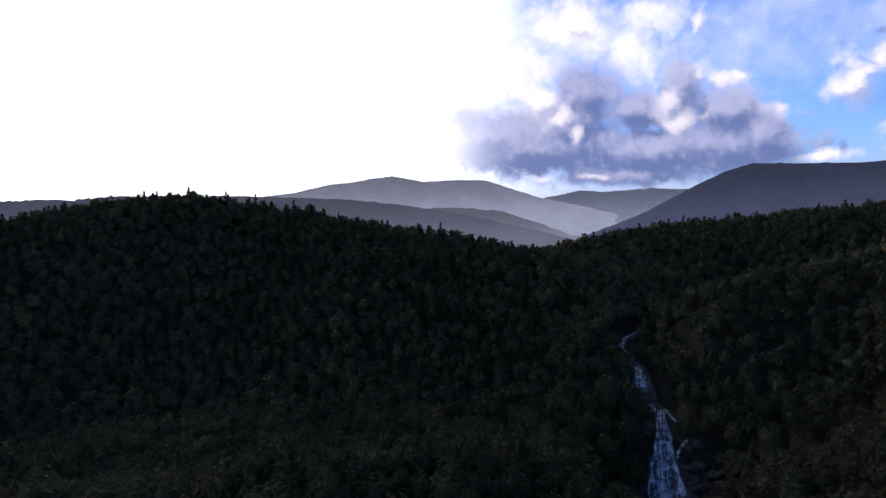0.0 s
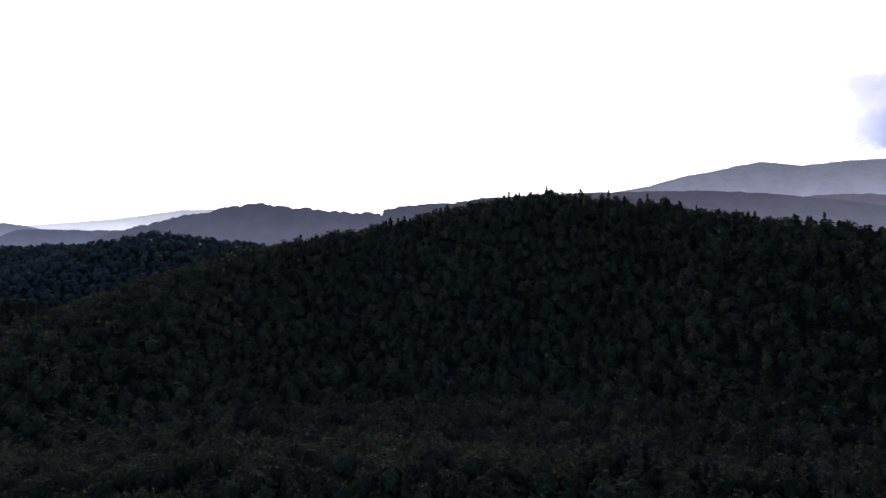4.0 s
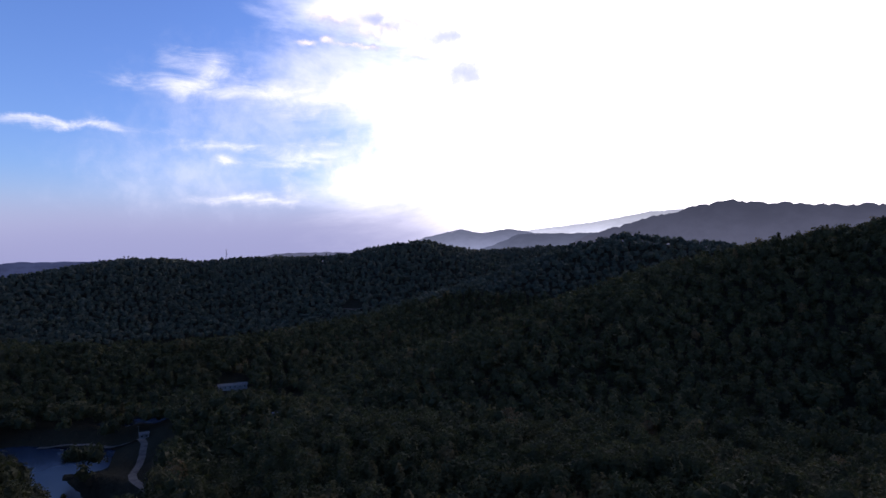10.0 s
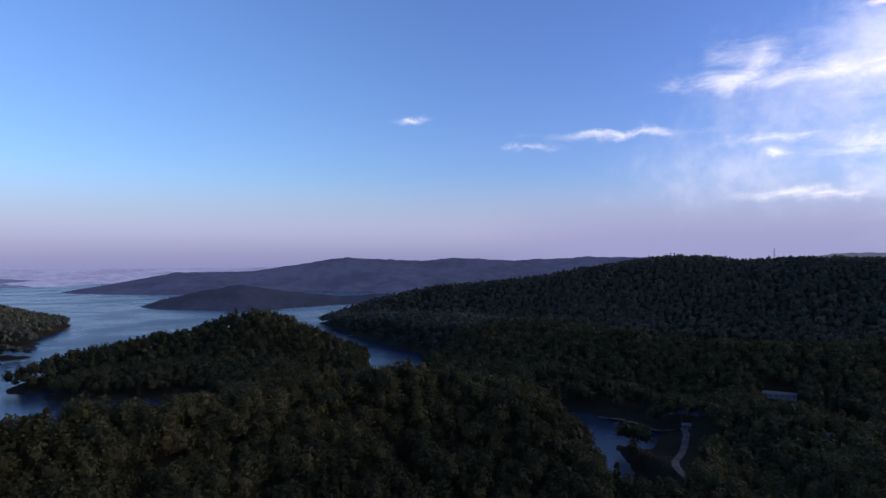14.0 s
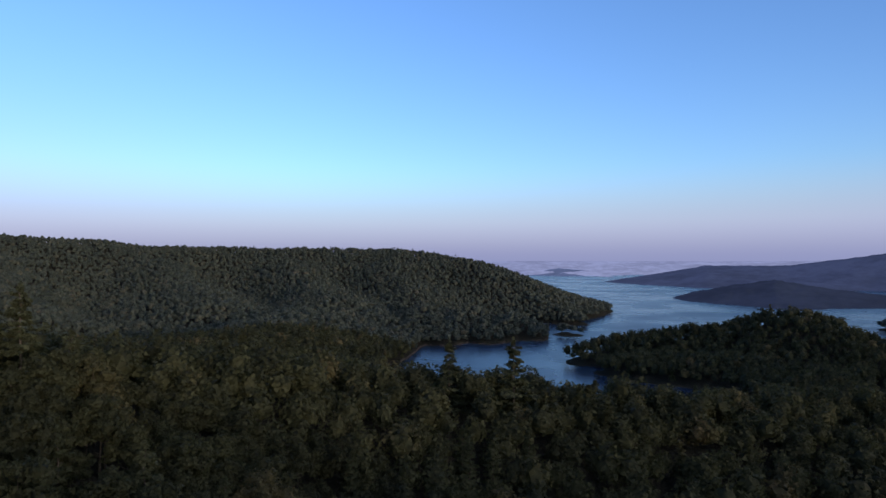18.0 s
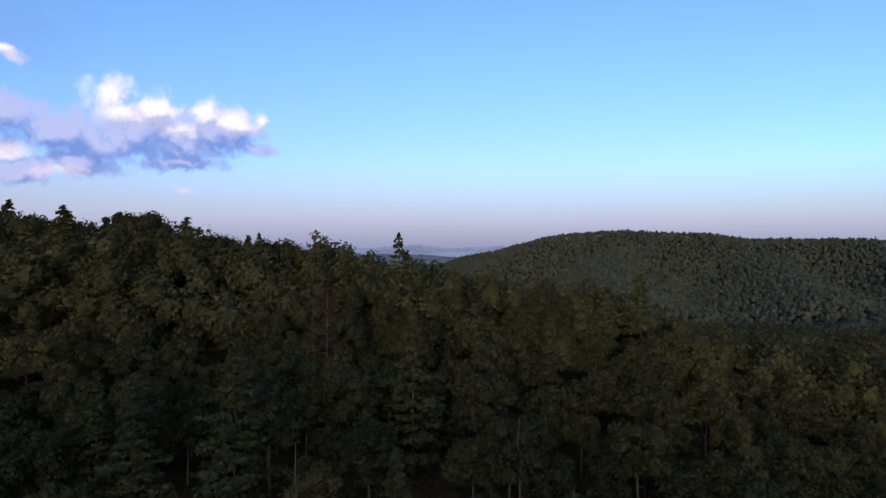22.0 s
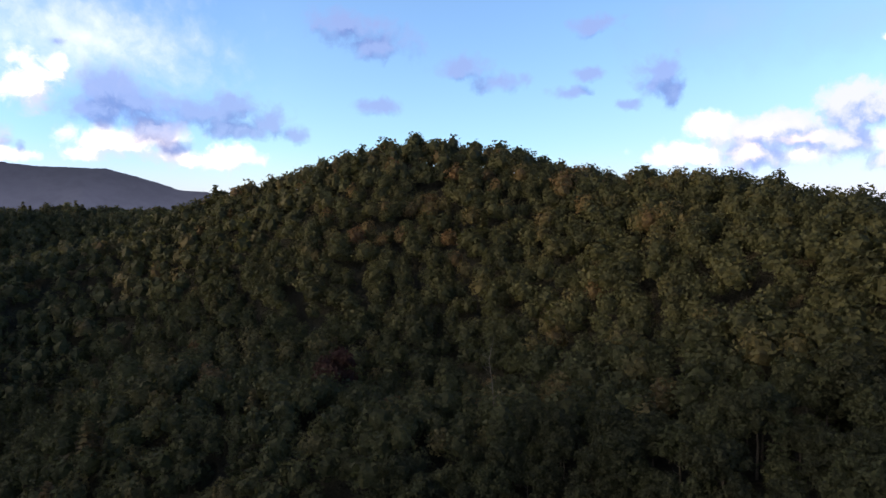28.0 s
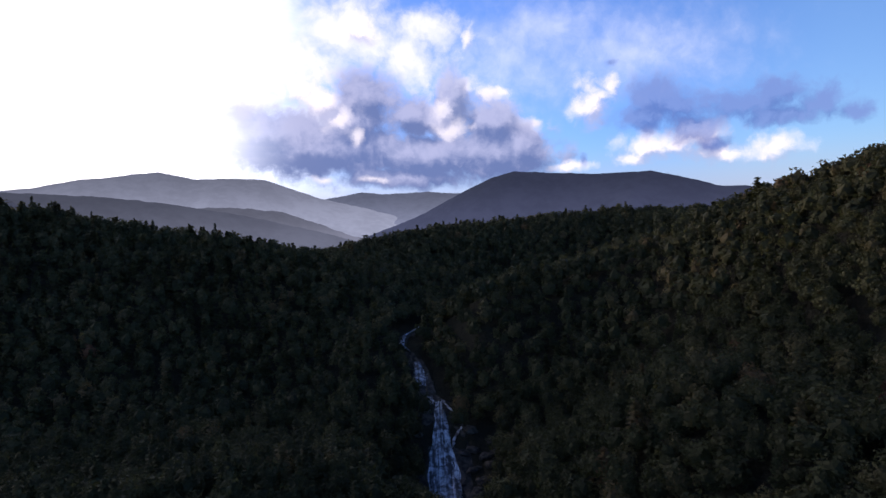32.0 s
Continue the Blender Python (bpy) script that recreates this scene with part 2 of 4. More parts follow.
# clouds beside the sun dissolve in its glare
glare = W.span(near_sun, 0.70, 0.86, 1.0, 0.0)
for kind, *puffs in CLOUDS:
    dark, bright, soft, full, swell, rough = SHADES[kind]
    inside = puffed(bent, puffs, swell)
    depth = W.math("MULTIPLY_ADD", streaks if kind == "wisp" else billow, 2.2 * rough if kind == "wisp" else rough, inside)
    mask = W.math("MULTIPLY", W.span(depth, 0.0, soft), full)
    if kind in ("grey", "haze"):
        mask = W.math("MULTIPLY", mask, glare)
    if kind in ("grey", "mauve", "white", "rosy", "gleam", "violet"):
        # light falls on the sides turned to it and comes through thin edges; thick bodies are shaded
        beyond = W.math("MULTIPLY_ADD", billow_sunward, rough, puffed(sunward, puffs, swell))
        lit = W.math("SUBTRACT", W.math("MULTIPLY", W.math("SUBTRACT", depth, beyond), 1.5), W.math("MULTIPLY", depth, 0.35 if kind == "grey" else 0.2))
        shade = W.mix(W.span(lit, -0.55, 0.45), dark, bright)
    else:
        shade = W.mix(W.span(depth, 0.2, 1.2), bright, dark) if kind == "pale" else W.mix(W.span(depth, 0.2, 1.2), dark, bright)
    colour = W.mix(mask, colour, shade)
background = W.add("ShaderNodeBackground", Strength=1.0)
W.link(colour, background.inputs["Color"])
W.link(background.outputs[0], W.add("ShaderNodeOutputWorld").inputs["Surface"])

sun = new("sun", bpy.data.lights.new("sun", "SUN"))
sun.data.energy, sun.data.angle, sun.data.color = 1.9, radians(2), (1.0, 0.80, 0.58)
sun.matrix_world = look((0, 0, 0), -way(SUN_BEARING, SUN_HEIGHT))

# ---- materials ----
def material(name):
    m = bpy.data.materials.new(name)
    m.use_nodes = True
    n = Nodes(m.node_tree)
    return m, n, m.node_tree.nodes["Principled BSDF"]


def where(n):
    return n.add("ShaderNodeNewGeometry").outputs["Position"]


def bumped(n, bsdf, fac, strength, distance):
    b = n.add("ShaderNodeBump", Strength=strength, Distance=distance)
    n.link(fac, b.inputs["Height"])
    n.link(b.outputs[0], bsdf.inputs["Normal"])


LEAF = ((0.0, (0.034, 0.036, 0.019)), (0.35, (0.051, 0.054, 0.026)), (0.6, (0.067, 0.068, 0.032)),
        (0.78, (0.106, 0.088, 0.042)), (0.9, (0.128, 0.080, 0.042)), (1.0, (0.116, 0.052, 0.034)))


def foliage(name, stops=LEAF, single=False, grain=0.55, dim=0.70):
    """Leaves; the hue goes by tree, from the mesh's own value or the object's."""
    m, n, b = material(name)
    if single:
        hue = n.math("POWER", n.add("ShaderNodeObjectInfo").outputs["Random"], 2.8)
    else:
        a = n.tree.nodes.new("ShaderNodeAttribute")
        a.attribute_name = "hue"
        hue = a.outputs["Fac"]
    leaf = n.add("ShaderNodeNewGeometry").outputs["Random Per Island"]
    patch = n.noise(where(n), 0.02, 3.0)
    x = n.math("ADD", n.math("MULTIPLY", hue, 0.62 if single else 0.78), n.math("MULTIPLY", leaf, 0.10))
    x = n.math("ADD", x, n.math("MULTIPLY", n.math("SUBTRACT", patch, 0.45), 0.5), clamp=True)
    clump = n.noise(where(n), grain, 5.0, 0.75)
    c = n.mix(n.span(clump, 0.38, 0.62), n.mix(1.0, n.ramp(x, *stops), (dim, dim, dim), "MULTIPLY"), n.ramp(x, *stops))
    n.link(c, b.inputs["Base Color"])
    b.inputs["Roughness"].default_value = 0.7
    b.inputs["Specular IOR Level"].default_value = 0.15
    through_leaf = n.add("ShaderNodeBsdfTranslucent")
    n.link(n.mix(1.0, c, (1.15, 1.2, 0.9), "MULTIPLY"), through_leaf.inputs["Color"])
    both = n.add("ShaderNodeMixShader", Fac=0.38)
    n.link(b.outputs[0], both.inputs[1])
    n.link(through_leaf.outputs[0], both.inputs[2])
    n.link(both.outputs[0], n.tree.nodes["Material Output"].inputs["Surface"])
    return m


def soil_material():
    m, n, b = material("forest_floor")
    p = where(n)
    c = n.mix(n.noise(p, 0.03, 5.0), (0.030, 0.029, 0.021), (0.044, 0.040, 0.029))
    c = n.mix(n.span(n.noise(p, 0.5, 6.0), 0.5, 0.8), c, (0.058, 0.047, 0.032))
    n.link(c, b.inputs["Base Color"])
    b.inputs["Roughness"].default_value = 1.0
    b.inputs["Specular IOR Level"].default_value = 0.02
    bumped(n, b, n.noise(p, 0.13, 8.0, 0.65), 1.0, 5.0)
    return m


def water_material():
    m, n, b = material("lake_water")
    p = where(n)
    n.link(n.mix(n.noise(p, 0.004, 3.0), (0.010, 0.022, 0.050), (0.018, 0.034, 0.070)), b.inputs["Base Color"])
    n.link(n.span(n.noise(p, 0.006, 4.0), 0.35, 0.7, 0.22, 0.34), b.inputs["Roughness"])
    b.inputs["IOR"].default_value = 1.33
    b.inputs["Specular IOR Level"].default_value = 0.36
    bumped(n, b, n.noise(p, 0.05, 2.0, 0.5), 0.05, 0.5)
    return m


def plain(name, a, c, scale, rough=0.8, bump=0.0, size=0.1, streak=None):
    m, n, b = material(name)
    p = where(n)
    if streak:
        q = n.tree.nodes.new("ShaderNodeMapping")
        q.inputs["Scale"].default_value = streak
        n.link(p, q.inputs["Vector"])
        p = q.outputs[0]
    f = n.noise(p, scale, 7.0, 0.6)
    n.link(n.mix(n.span(f, 0.3, 0.7), a, c), b.inputs["Base Color"])
    b.inputs["Roughness"].default_value = rough
    b.inputs["Specular IOR Level"].default_value = 0.5 if rough < 0.7 else 0.1
    if bump:
        bumped(n, b, f, bump, size)
    return m


def falling_water():
    """White water in strands, dark wet rock showing between them."""
    m, n, b = material("falling_water")
    p = where(n)
    q = n.tree.nodes.new("ShaderNodeCombineXYZ")
    n.link(n.math("MULTIPLY", n.dot(p, way(341 - 90)), 1.0), q.inputs[0])
    n.link(n.math("MULTIPLY", n.dot(p, (0, 0, 1)), 0.16), q.inputs[1])
    f = n.noise(q.outputs[0], 0.8, 7.0, 0.65, 0.4)
    gaps = n.math("SUBTRACT", n.noise(p, 0.30, 5.0, 0.6, 0.5), 0.5)
    f = n.math("ADD", f, n.math("MULTIPLY", gaps, 1.0))
    c = n.ramp(f, (0.40, (0.045, 0.045, 0.05)), (0.50, (0.22, 0.24, 0.28)), (0.66, (0.74, 0.77, 0.82)))
    n.link(c, b.inputs["Base Color"])
    b.inputs["Roughness"].default_value = 0.4
    bumped(n, b, f, 0.7, 0.5)
    return m


def painted_haze_material(name, glow, strength, top):
    """Wooded hills far off, the blue air haze painted on them as glow."""
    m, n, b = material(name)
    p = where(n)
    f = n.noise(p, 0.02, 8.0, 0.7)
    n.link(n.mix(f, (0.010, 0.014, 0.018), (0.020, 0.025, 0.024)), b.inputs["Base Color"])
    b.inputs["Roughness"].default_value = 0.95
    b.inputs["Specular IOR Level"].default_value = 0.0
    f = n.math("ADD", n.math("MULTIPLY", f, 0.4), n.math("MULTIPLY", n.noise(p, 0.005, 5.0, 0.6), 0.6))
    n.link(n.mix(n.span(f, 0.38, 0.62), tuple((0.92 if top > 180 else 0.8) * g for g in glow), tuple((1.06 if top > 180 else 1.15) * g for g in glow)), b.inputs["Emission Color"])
    # haze glow grows towards the foot of the high ranges
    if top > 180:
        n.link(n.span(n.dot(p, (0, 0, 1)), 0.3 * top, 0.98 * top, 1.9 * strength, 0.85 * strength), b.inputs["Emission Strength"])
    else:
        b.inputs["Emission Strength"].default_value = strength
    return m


SOIL, WATER = soil_material(), water_material()
# paler and bluer than LEAF: air haze and sunlight put into the colour
HAZED_LEAVES = foliage("hazed_woodland_leaves", ((0.0, (0.046, 0.058, 0.050)), (0.5, (0.072, 0.084, 0.066)), (0.8, (0.100, 0.100, 0.072)), (1.0, (0.115, 0.096, 0.070))), grain=0.05, dim=0.8)
LEAVES, TREE_LEAVES = foliage("woodland_leaves"), foliage("tree_leaves", single=True)
NEEDLES = foliage("pine_needles", ((0.0, (0.056, 0.062, 0.032)), (0.6, (0.080, 0.085, 0.044)), (1.0, (0.098, 0.098, 0.054))), single=True)
RED_LEAVES = foliage("red_leaves", ((0.0, (0.050, 0.024, 0.020)), (1.0, (0.090, 0.038, 0.028))), single=True)
BARK = plain("bark", (0.05, 0.042, 0.034), (0.12, 0.10, 0.08), 3.0, 0.9, 0.6, 0.05, (4, 4, 0.6))
DEAD_WOOD = plain("weathered_wood", (0.07, 0.06, 0.05), (0.14, 0.12, 0.10), 3.0, 0.85, 0.5, 0.03, (4, 4, 0.5))
FOAM = falling_water()
ROCK = plain("wet_granite", (0.022, 0.020, 0.019), (0.105, 0.092, 0.082), 0.3, 0.75, 0.9, 0.8)
SHORE_ROCK = plain("shore_rock", (0.045, 0.036, 0.030), (0.10, 0.075, 0.06), 0.2, 0.9, 0.8, 0.6)
CONCRETE = plain("concrete", (0.15, 0.15, 0.16), (0.24, 0.24, 0.25), 0.4, 0.85, 0.3, 0.05)
GRAVEL = plain("pale_gravel", (0.075, 0.07, 0.07), (0.14, 0.13, 0.125), 0.3, 0.95, 0.4, 0.1)
METAL = plain("grey_steel", (0.10, 0.105, 0.115), (0.16, 0.165, 0.18), 1.0, 0.75)

# ---- the land ----
# Crest lines: bearing (degrees left of +y), range and height of the ground (metres)
RIDGES = {
    "west": (190, 1.5, [(349, 505, 84), (355.3, 540, 102), (0, 560, 115), (9.3, 600, 128), (13, 620, 139), (18.5, 640, 148), (22.2, 650, 154),
             (26.4, 650, 150), (31, 660, 139), (35.4, 660, 128), (40, 660, 121), (45.3, 650, 110), (53, 600, 89), (61, 520, 64)]),
    "spur": (170, 1.6, [(46, 960, 96), (52.5, 950, 119), (56.7, 930, 129), (60.9, 900, 114), (66.1, 850, 87), (71.2, 800, 68), (76.1, 740, 43), (80.8, 680, 26)]),
    "across": (260, 1.7, [(130.6, 1240, -4), (126.3, 1270, 36), (120.3, 1300, 59), (112.5, 1320, 72), (106.2, 1330, 98), (100.5, 1330, 119), (95.5, 1300, 108), (89.7, 1280, 109),
               (81.3, 1260, 115), (78.8, 1250, 127), (75.6, 1250, 135), (73.4, 1250, 123), (69.9, 1300, 111), (64.5, 1350, 116), (60.7, 1350, 115)]),
    "isle": (185, 1.6, [(156.6, 690, -3), (154.1, 720, 10), (148.9, 740, 22), (143.7, 750, 34), (139.5, 750, 49), (137.5, 740, 52), (135.4, 720, 38), (133.4, 690, 23), (131.6, 665, 6), (130, 640, -8)]),
    "mountain": (270, 1.6, [(217.4, 2000, 90), (213.3, 1850, 116), (209.1, 1700, 150), (203.9, 1650, 160), (198.7, 1620, 151), (194.2, 1600, 135), (188.6, 1600, 132),
                 (182.5, 1550, 129), (177.4, 1520, 127), (172.8, 1500, 127), (169.2, 1450, 116), (165, 1400, 97), (162.6, 1330, 70), (160.4, 1270, 44), (158.4, 1200, 8)]),
    "main": (150, 1.45, [(313, 440, 114), (309.1, 410, 140), (305.7, 400, 147), (301.7, 385, 157), (295.9, 370, 168), (291.3, 360, 163), (284.5, 340, 156), (281, 330, 145),
             (278, 310, 139), (275, 300, 136), (271.2, 290, 134), (267.1, 270, 131), (264.5, 260, 127), (261.9, 250, 126.5), (257, 232, 119.5), (252.5, 220, 119), (246.5, 205, 117),
             (242.3, 200, 112.5), (235.7, 190, 108), (230.8, 185, 106), (222.6, 170, 102.5), (214.8, 165, 82.3)]),
    "point": (110, 1.5, [(211.2, 160, 79), (201.8, 160, 90), (196.7, 170, 79), (191.7, 180, 83.5), (182.3, 192, 77.5), (172.3, 205, 71), (164.5, 215, 65.5), (154.2, 235, 57),
              (147, 250, 54), (140.2, 268, 51), (135.9, 300, 49.5), (131.9, 315, 51), (126, 330, 53), (121.3, 335, 49), (115, 325, 42), (112, 318, 34), (109, 305, 26), (107, 295, 15), (105.4, 285, 2)]),
    "bench": (75, 1.6, [(318, 250, 60), (305, 200, 60), (290, 165, 60), (275, 145, 64), (258, 125, 72), (240, 110, 76), (222, 105, 74), (205, 105, 68), (188, 115, 58)]),
    "bench_foot": (62, 1.6, [(312, 80, 40), (295, 70, 46), (270, 62, 52), (240, 58, 58), (215, 60, 56), (190, 70, 48)]),
    "across_foot": (150, 1.6, [(129.9, 1190, 8), (126, 1010, 24), (121, 880, 34), (112, 730, 34), (103, 660, 30), (96, 650, 24), (88, 700, 26), (80, 760, 30)]),
    "mountain_foot": (62, 1.6, [(174, 930, 24), (171.5, 860, 10), (169.6, 1000, 34), (167.6, 850, 6), (165.4, 990, 34), (163.6, 850, 4), (161.4, 960, 24), (159.2, 880, 0), (157, 880, -4)]),
    "mountain_spur_a": (150, 1.6, [(173, 1330, 84), (171, 1180, 50), (170, 1090, 26)]),
    "mountain_spur_b": (150, 1.6, [(182, 1380, 92), (180, 1200, 60), (178, 1020, 40)]),
    "mountain_spur_c": (160, 1.6, [(193, 1420, 100), (191, 1220, 66), (188, 1000, 42)]),
    "mountain_spur_d": (160, 1.6, [(204, 1450, 112), (205, 1220, 70), (204, 1000, 46)]),
    "cape": (55, 1.6, [(159.5, 1210, 24), (157, 1140, 12), (154.6, 1090, 0)]),
    "islet": (45, 1.6, [(156.7, 955, 4), (155.7, 950, 3)]),
    "isle_front": (85, 1.6, [(154.5, 650, 0), (149, 650, 9), (143, 640, 12), (137, 610, 10)]),
    "inlet_head": (90, 1.6, [(121, 620, 1), (117, 570, 8), (113, 540, 10)]),
    "isle_neck": (85, 1.6, [(141, 640, 6), (137, 540, 8), (133, 440, 14), (129, 390, 24)]),
    "valley_floor": (95, 1.6, [(94, 440, 14), (86, 360, 16), (70, 270, 22), (45, 220, 30), (15, 205, 34), (355, 225, 26), (346, 262, 14)]),
    "inlet_bank": (45, 1.6, [(111, 560, 10), (107, 520, 9), (103, 485, 9), (98, 470, 8), (98.5, 400, 6), (99, 330, 8), (97, 270, 14)]),
    "near_floor": (120, 1.6, [(60, 90, 30), (0, 100, 34), (320, 110, 40)]),
    "lowland": (200, 1.7, [(181, 900, 30), (183.5, 760, 26), (188, 660, 28), (194, 610, 32), (202, 620, 36), (215, 720, 50), (226, 800, 60)]),
    "right": (230, 1.6, [(349, 610, 92), (343.9, 650, 112), (338.7, 690, 122), (333.5, 720, 128), (328.4, 730, 134), (323.4, 740, 139), (318.6, 720, 139), (314.5, 680, 135)]),
    "shoulder": (90, 1.5, [(341, 395, 68), (338.7, 400, 77), (331.2, 410, 87), (323.4, 420, 101), (316.6, 430, 112), (312, 435, 116)]),
}
BED = -25.0
TAPERED = ("mountain", "across", "isle")  # slopes that narrow towards their low ends
# falls and the water below: bearing, range, height of the bed
FALLS = [(341.9, 425, 58.4), (343.3, 405, 56.0), (343.6, 398, 51.0), (342.4, 384, 44.4), (341.8, 372, 40.1), (341.6, 350, 31.5), (340.2, 340, 28.7), (340.0, 325, 22.5), (340.0, 312, 15.5), (339.7, 284, 2.2), (339.6, 256, 0.8)]
CHANNEL = [(123.6, 735, -20), (126.5, 790, -27), (129.5, 885, -30), (132, 1000, -32), (134.5, 1180, -34)]
POND = [(103.9, 300, -1.8), (105.2, 340, -1.8), (106.1, 375, -2.2), (107.4, 415, -2.2), (109.2, 448, -1.8)]


def at(bearing, rng, z=0.0):
    b = radians(bearing)
    return (-rng * math.sin(b), rng * math.cos(b), z)


def dense(line, step):
    """Points along a crest, about step metres apart."""
    pts = np.array([at(*p) for p in line])
    seg = np.linalg.norm(np.diff(pts[:, :2], axis=0), axis=1)
    s = np.concatenate([[0], np.cumsum(seg)])
    u = np.linspace(0, s[-1], max(2, int(s[-1] / step) + 1))
    return np.stack([np.interp(u, s, pts[:, k]) for k in range(3)], 1)


def lattice(ix, iy, seed):
    h = np.sin(ix * 127.1 + iy * 311.7 + seed * 74.7) * 43758.5453
    return h - np.floor(h)


def value_noise(x, y, seed=0):
    ix, iy = np.floor(x), np.floor(y)
    fx, fy = x - ix, y - iy
    fx, fy = fx * fx * (3 - 2 * fx), fy * fy * (3 - 2 * fy)
    a = lattice(ix, iy, seed) * (1 - fx) + lattice(ix + 1, iy, seed) * fx
    b = lattice(ix, iy + 1, seed) * (1 - fx) + lattice(ix + 1, iy + 1, seed) * fx
    return (a * (1 - fy) + b * fy) * 2 - 1


def rough_land(x, y):
    return value_noise(x / 90, y / 90, 1) + 0.5 * value_noise(x / 42, y / 42, 2) + 0.25 * value_noise(x / 18, y / 18, 3)


def nearest(x, y, pts):
    """Distance to a dense line, and the line's height there."""
    best, z = np.full(x.shape, 1e9), np.zeros(x.shape)
    for px, py, pz in pts:
        d = np.hypot(x - px, y - py)
        m = d < best
        best[m], z[m] = d[m], pz
    return best, z


DENSE = {k: (w, p, dense(line, 18 if w < 200 else 40)) for k, (w, p, line) in RIDGES.items()}
FALLS_LINE, CHANNEL_LINE, POND_LINE = dense(FALLS, 6), dense(CHANNEL, 15), dense(POND, 12)


def ground(x, y):
    x, y = np.asarray(x, float), np.asarray(y, float)
    total = np.zeros(x.shape)
    for key, (w, p, pts) in DENSE.items():
        lean = 150.0 if key in TAPERED else 1.0
        top = np.zeros(x.shape)
        for px, py, pz in pts:
            d = np.hypot(x - px, y - py) / (w * (0.15 + 0.85 * min(1.0, (pz - BED) / lean)))
            np.maximum(top, (pz - BED) * np.exp(-d ** p), out=top)
        total += top ** 7
    r = np.hypot(x, y)
    b = np.degrees(np.arctan2(-x, y)) % 360
    away = np.clip(np.abs(b - 135) - 40, 0, 12) / 12
    plain_land = 45 * np.clip((r - 900) / 800, 0, 1) * away
    shelf = 40 * np.clip((450 - r) / 110, 0, 1) * np.maximum(np.clip(np.maximum(97 - b, b - 215) / 8, 0, 1), np.clip((85 - r) / 60, 0, 1))
    total = (total + plain_land ** 7 + shelf ** 7) ** (1 / 7)
    h = total + rough_land(x, y) * np.clip(total / 40, 0, 1) * 2.5 + BED
    for line, wide in ((CHANNEL_LINE, 16), (POND_LINE, 9)):
        d, z = nearest(x, y, line)
        h = np.minimum(h, z + 0.75 * np.maximum(d - wide, 0) + 0.012 * np.maximum(d - wide, 0) ** 2 + 0.5)
    d, z = nearest(x, y, FALLS_LINE)
    k = np.clip(1 - (d - 12) / 30, 0, 1)
    k = k * k * (3 - 2 * k)
    return h * (1 - k) + (z - 1.0 + 0.12 * np.maximum(d - 6, 0)) * k


def raw_mesh(name, verts, faces, mat, sides=3, smooth=False, normals=None):
    """Mesh from numpy arrays, all faces with the same number of sides; leafy crowns bring soft rounded normals."""
    me = bpy.data.meshes.new(name)
    verts, faces = np.asarray(verts, np.float32), np.asarray(faces, np.int32)
    me.vertices.add(len(verts))
    me.vertices.foreach_set("co", verts.ravel())
    me.loops.add(faces.size)
    me.loops.foreach_set("vertex_index", faces.ravel())
    me.polygons.add(len(faces))
    me.polygons.foreach_set("loop_start", np.arange(0, faces.size, sides, dtype=np.int32))
    me.polygons.foreach_set("use_smooth", np.full(len(faces), smooth))
    me.update(calc_edges=True)
    if normals is not None:
        me.attributes.new("custom_normal", "FLOAT_VECTOR", "POINT").data.foreach_set("vector", np.asarray(normals, np.float32).ravel())
        me.update()
    me.materials.append(mat)
    return me


def grid_faces(rows, cols, wrap=False):
    i, j = np.meshgrid(np.arange(rows - 1), np.arange(cols if wrap else cols - 1), indexing="ij")
    k = (j + 1) % cols
    return np.stack([i * cols + j, i * cols + k, (i + 1) * cols + k, (i + 1) * cols + j], -1).reshape(-1, 4)


N_AZ = 720
RINGS = np.concatenate([[0.01], np.arange(8, 760, 7.0), np.arange(760, 2200, 14.0), np.geomspace(2200, 4950, 30)])
AZ = np.arange(N_AZ) * 360.0 / N_AZ
GX = -RINGS[:, None] * np.sin(np.radians(AZ))[None]
GY = RINGS[:, None] * np.cos(np.radians(AZ))[None]
GZ = ground(GX, GY)
land = new("ground", raw_mesh("ground", np.stack([GX, GY, GZ], -1).reshape(-1, 3), grid_faces(len(RINGS), N_AZ, True)[:, ::-1], SOIL, 4, True))
tagged(land, "steep wooded hills and valley floor of dark leaf litter", "ground", kind="structure")

# lake: one level sheet
ring = [(r, a) for r in (0.0, 300, 900, 2500, 4940) for a in range(0, 360, 5)]
lake = new("water", raw_mesh("water", [at(a, r, 0.0) for r, a in ring], grid_faces(5, 72, True)[:, ::-1], WATER, 4, True))
tagged(lake, "calm blue lake with long arms between wooded hills", "lake", kind="structure")

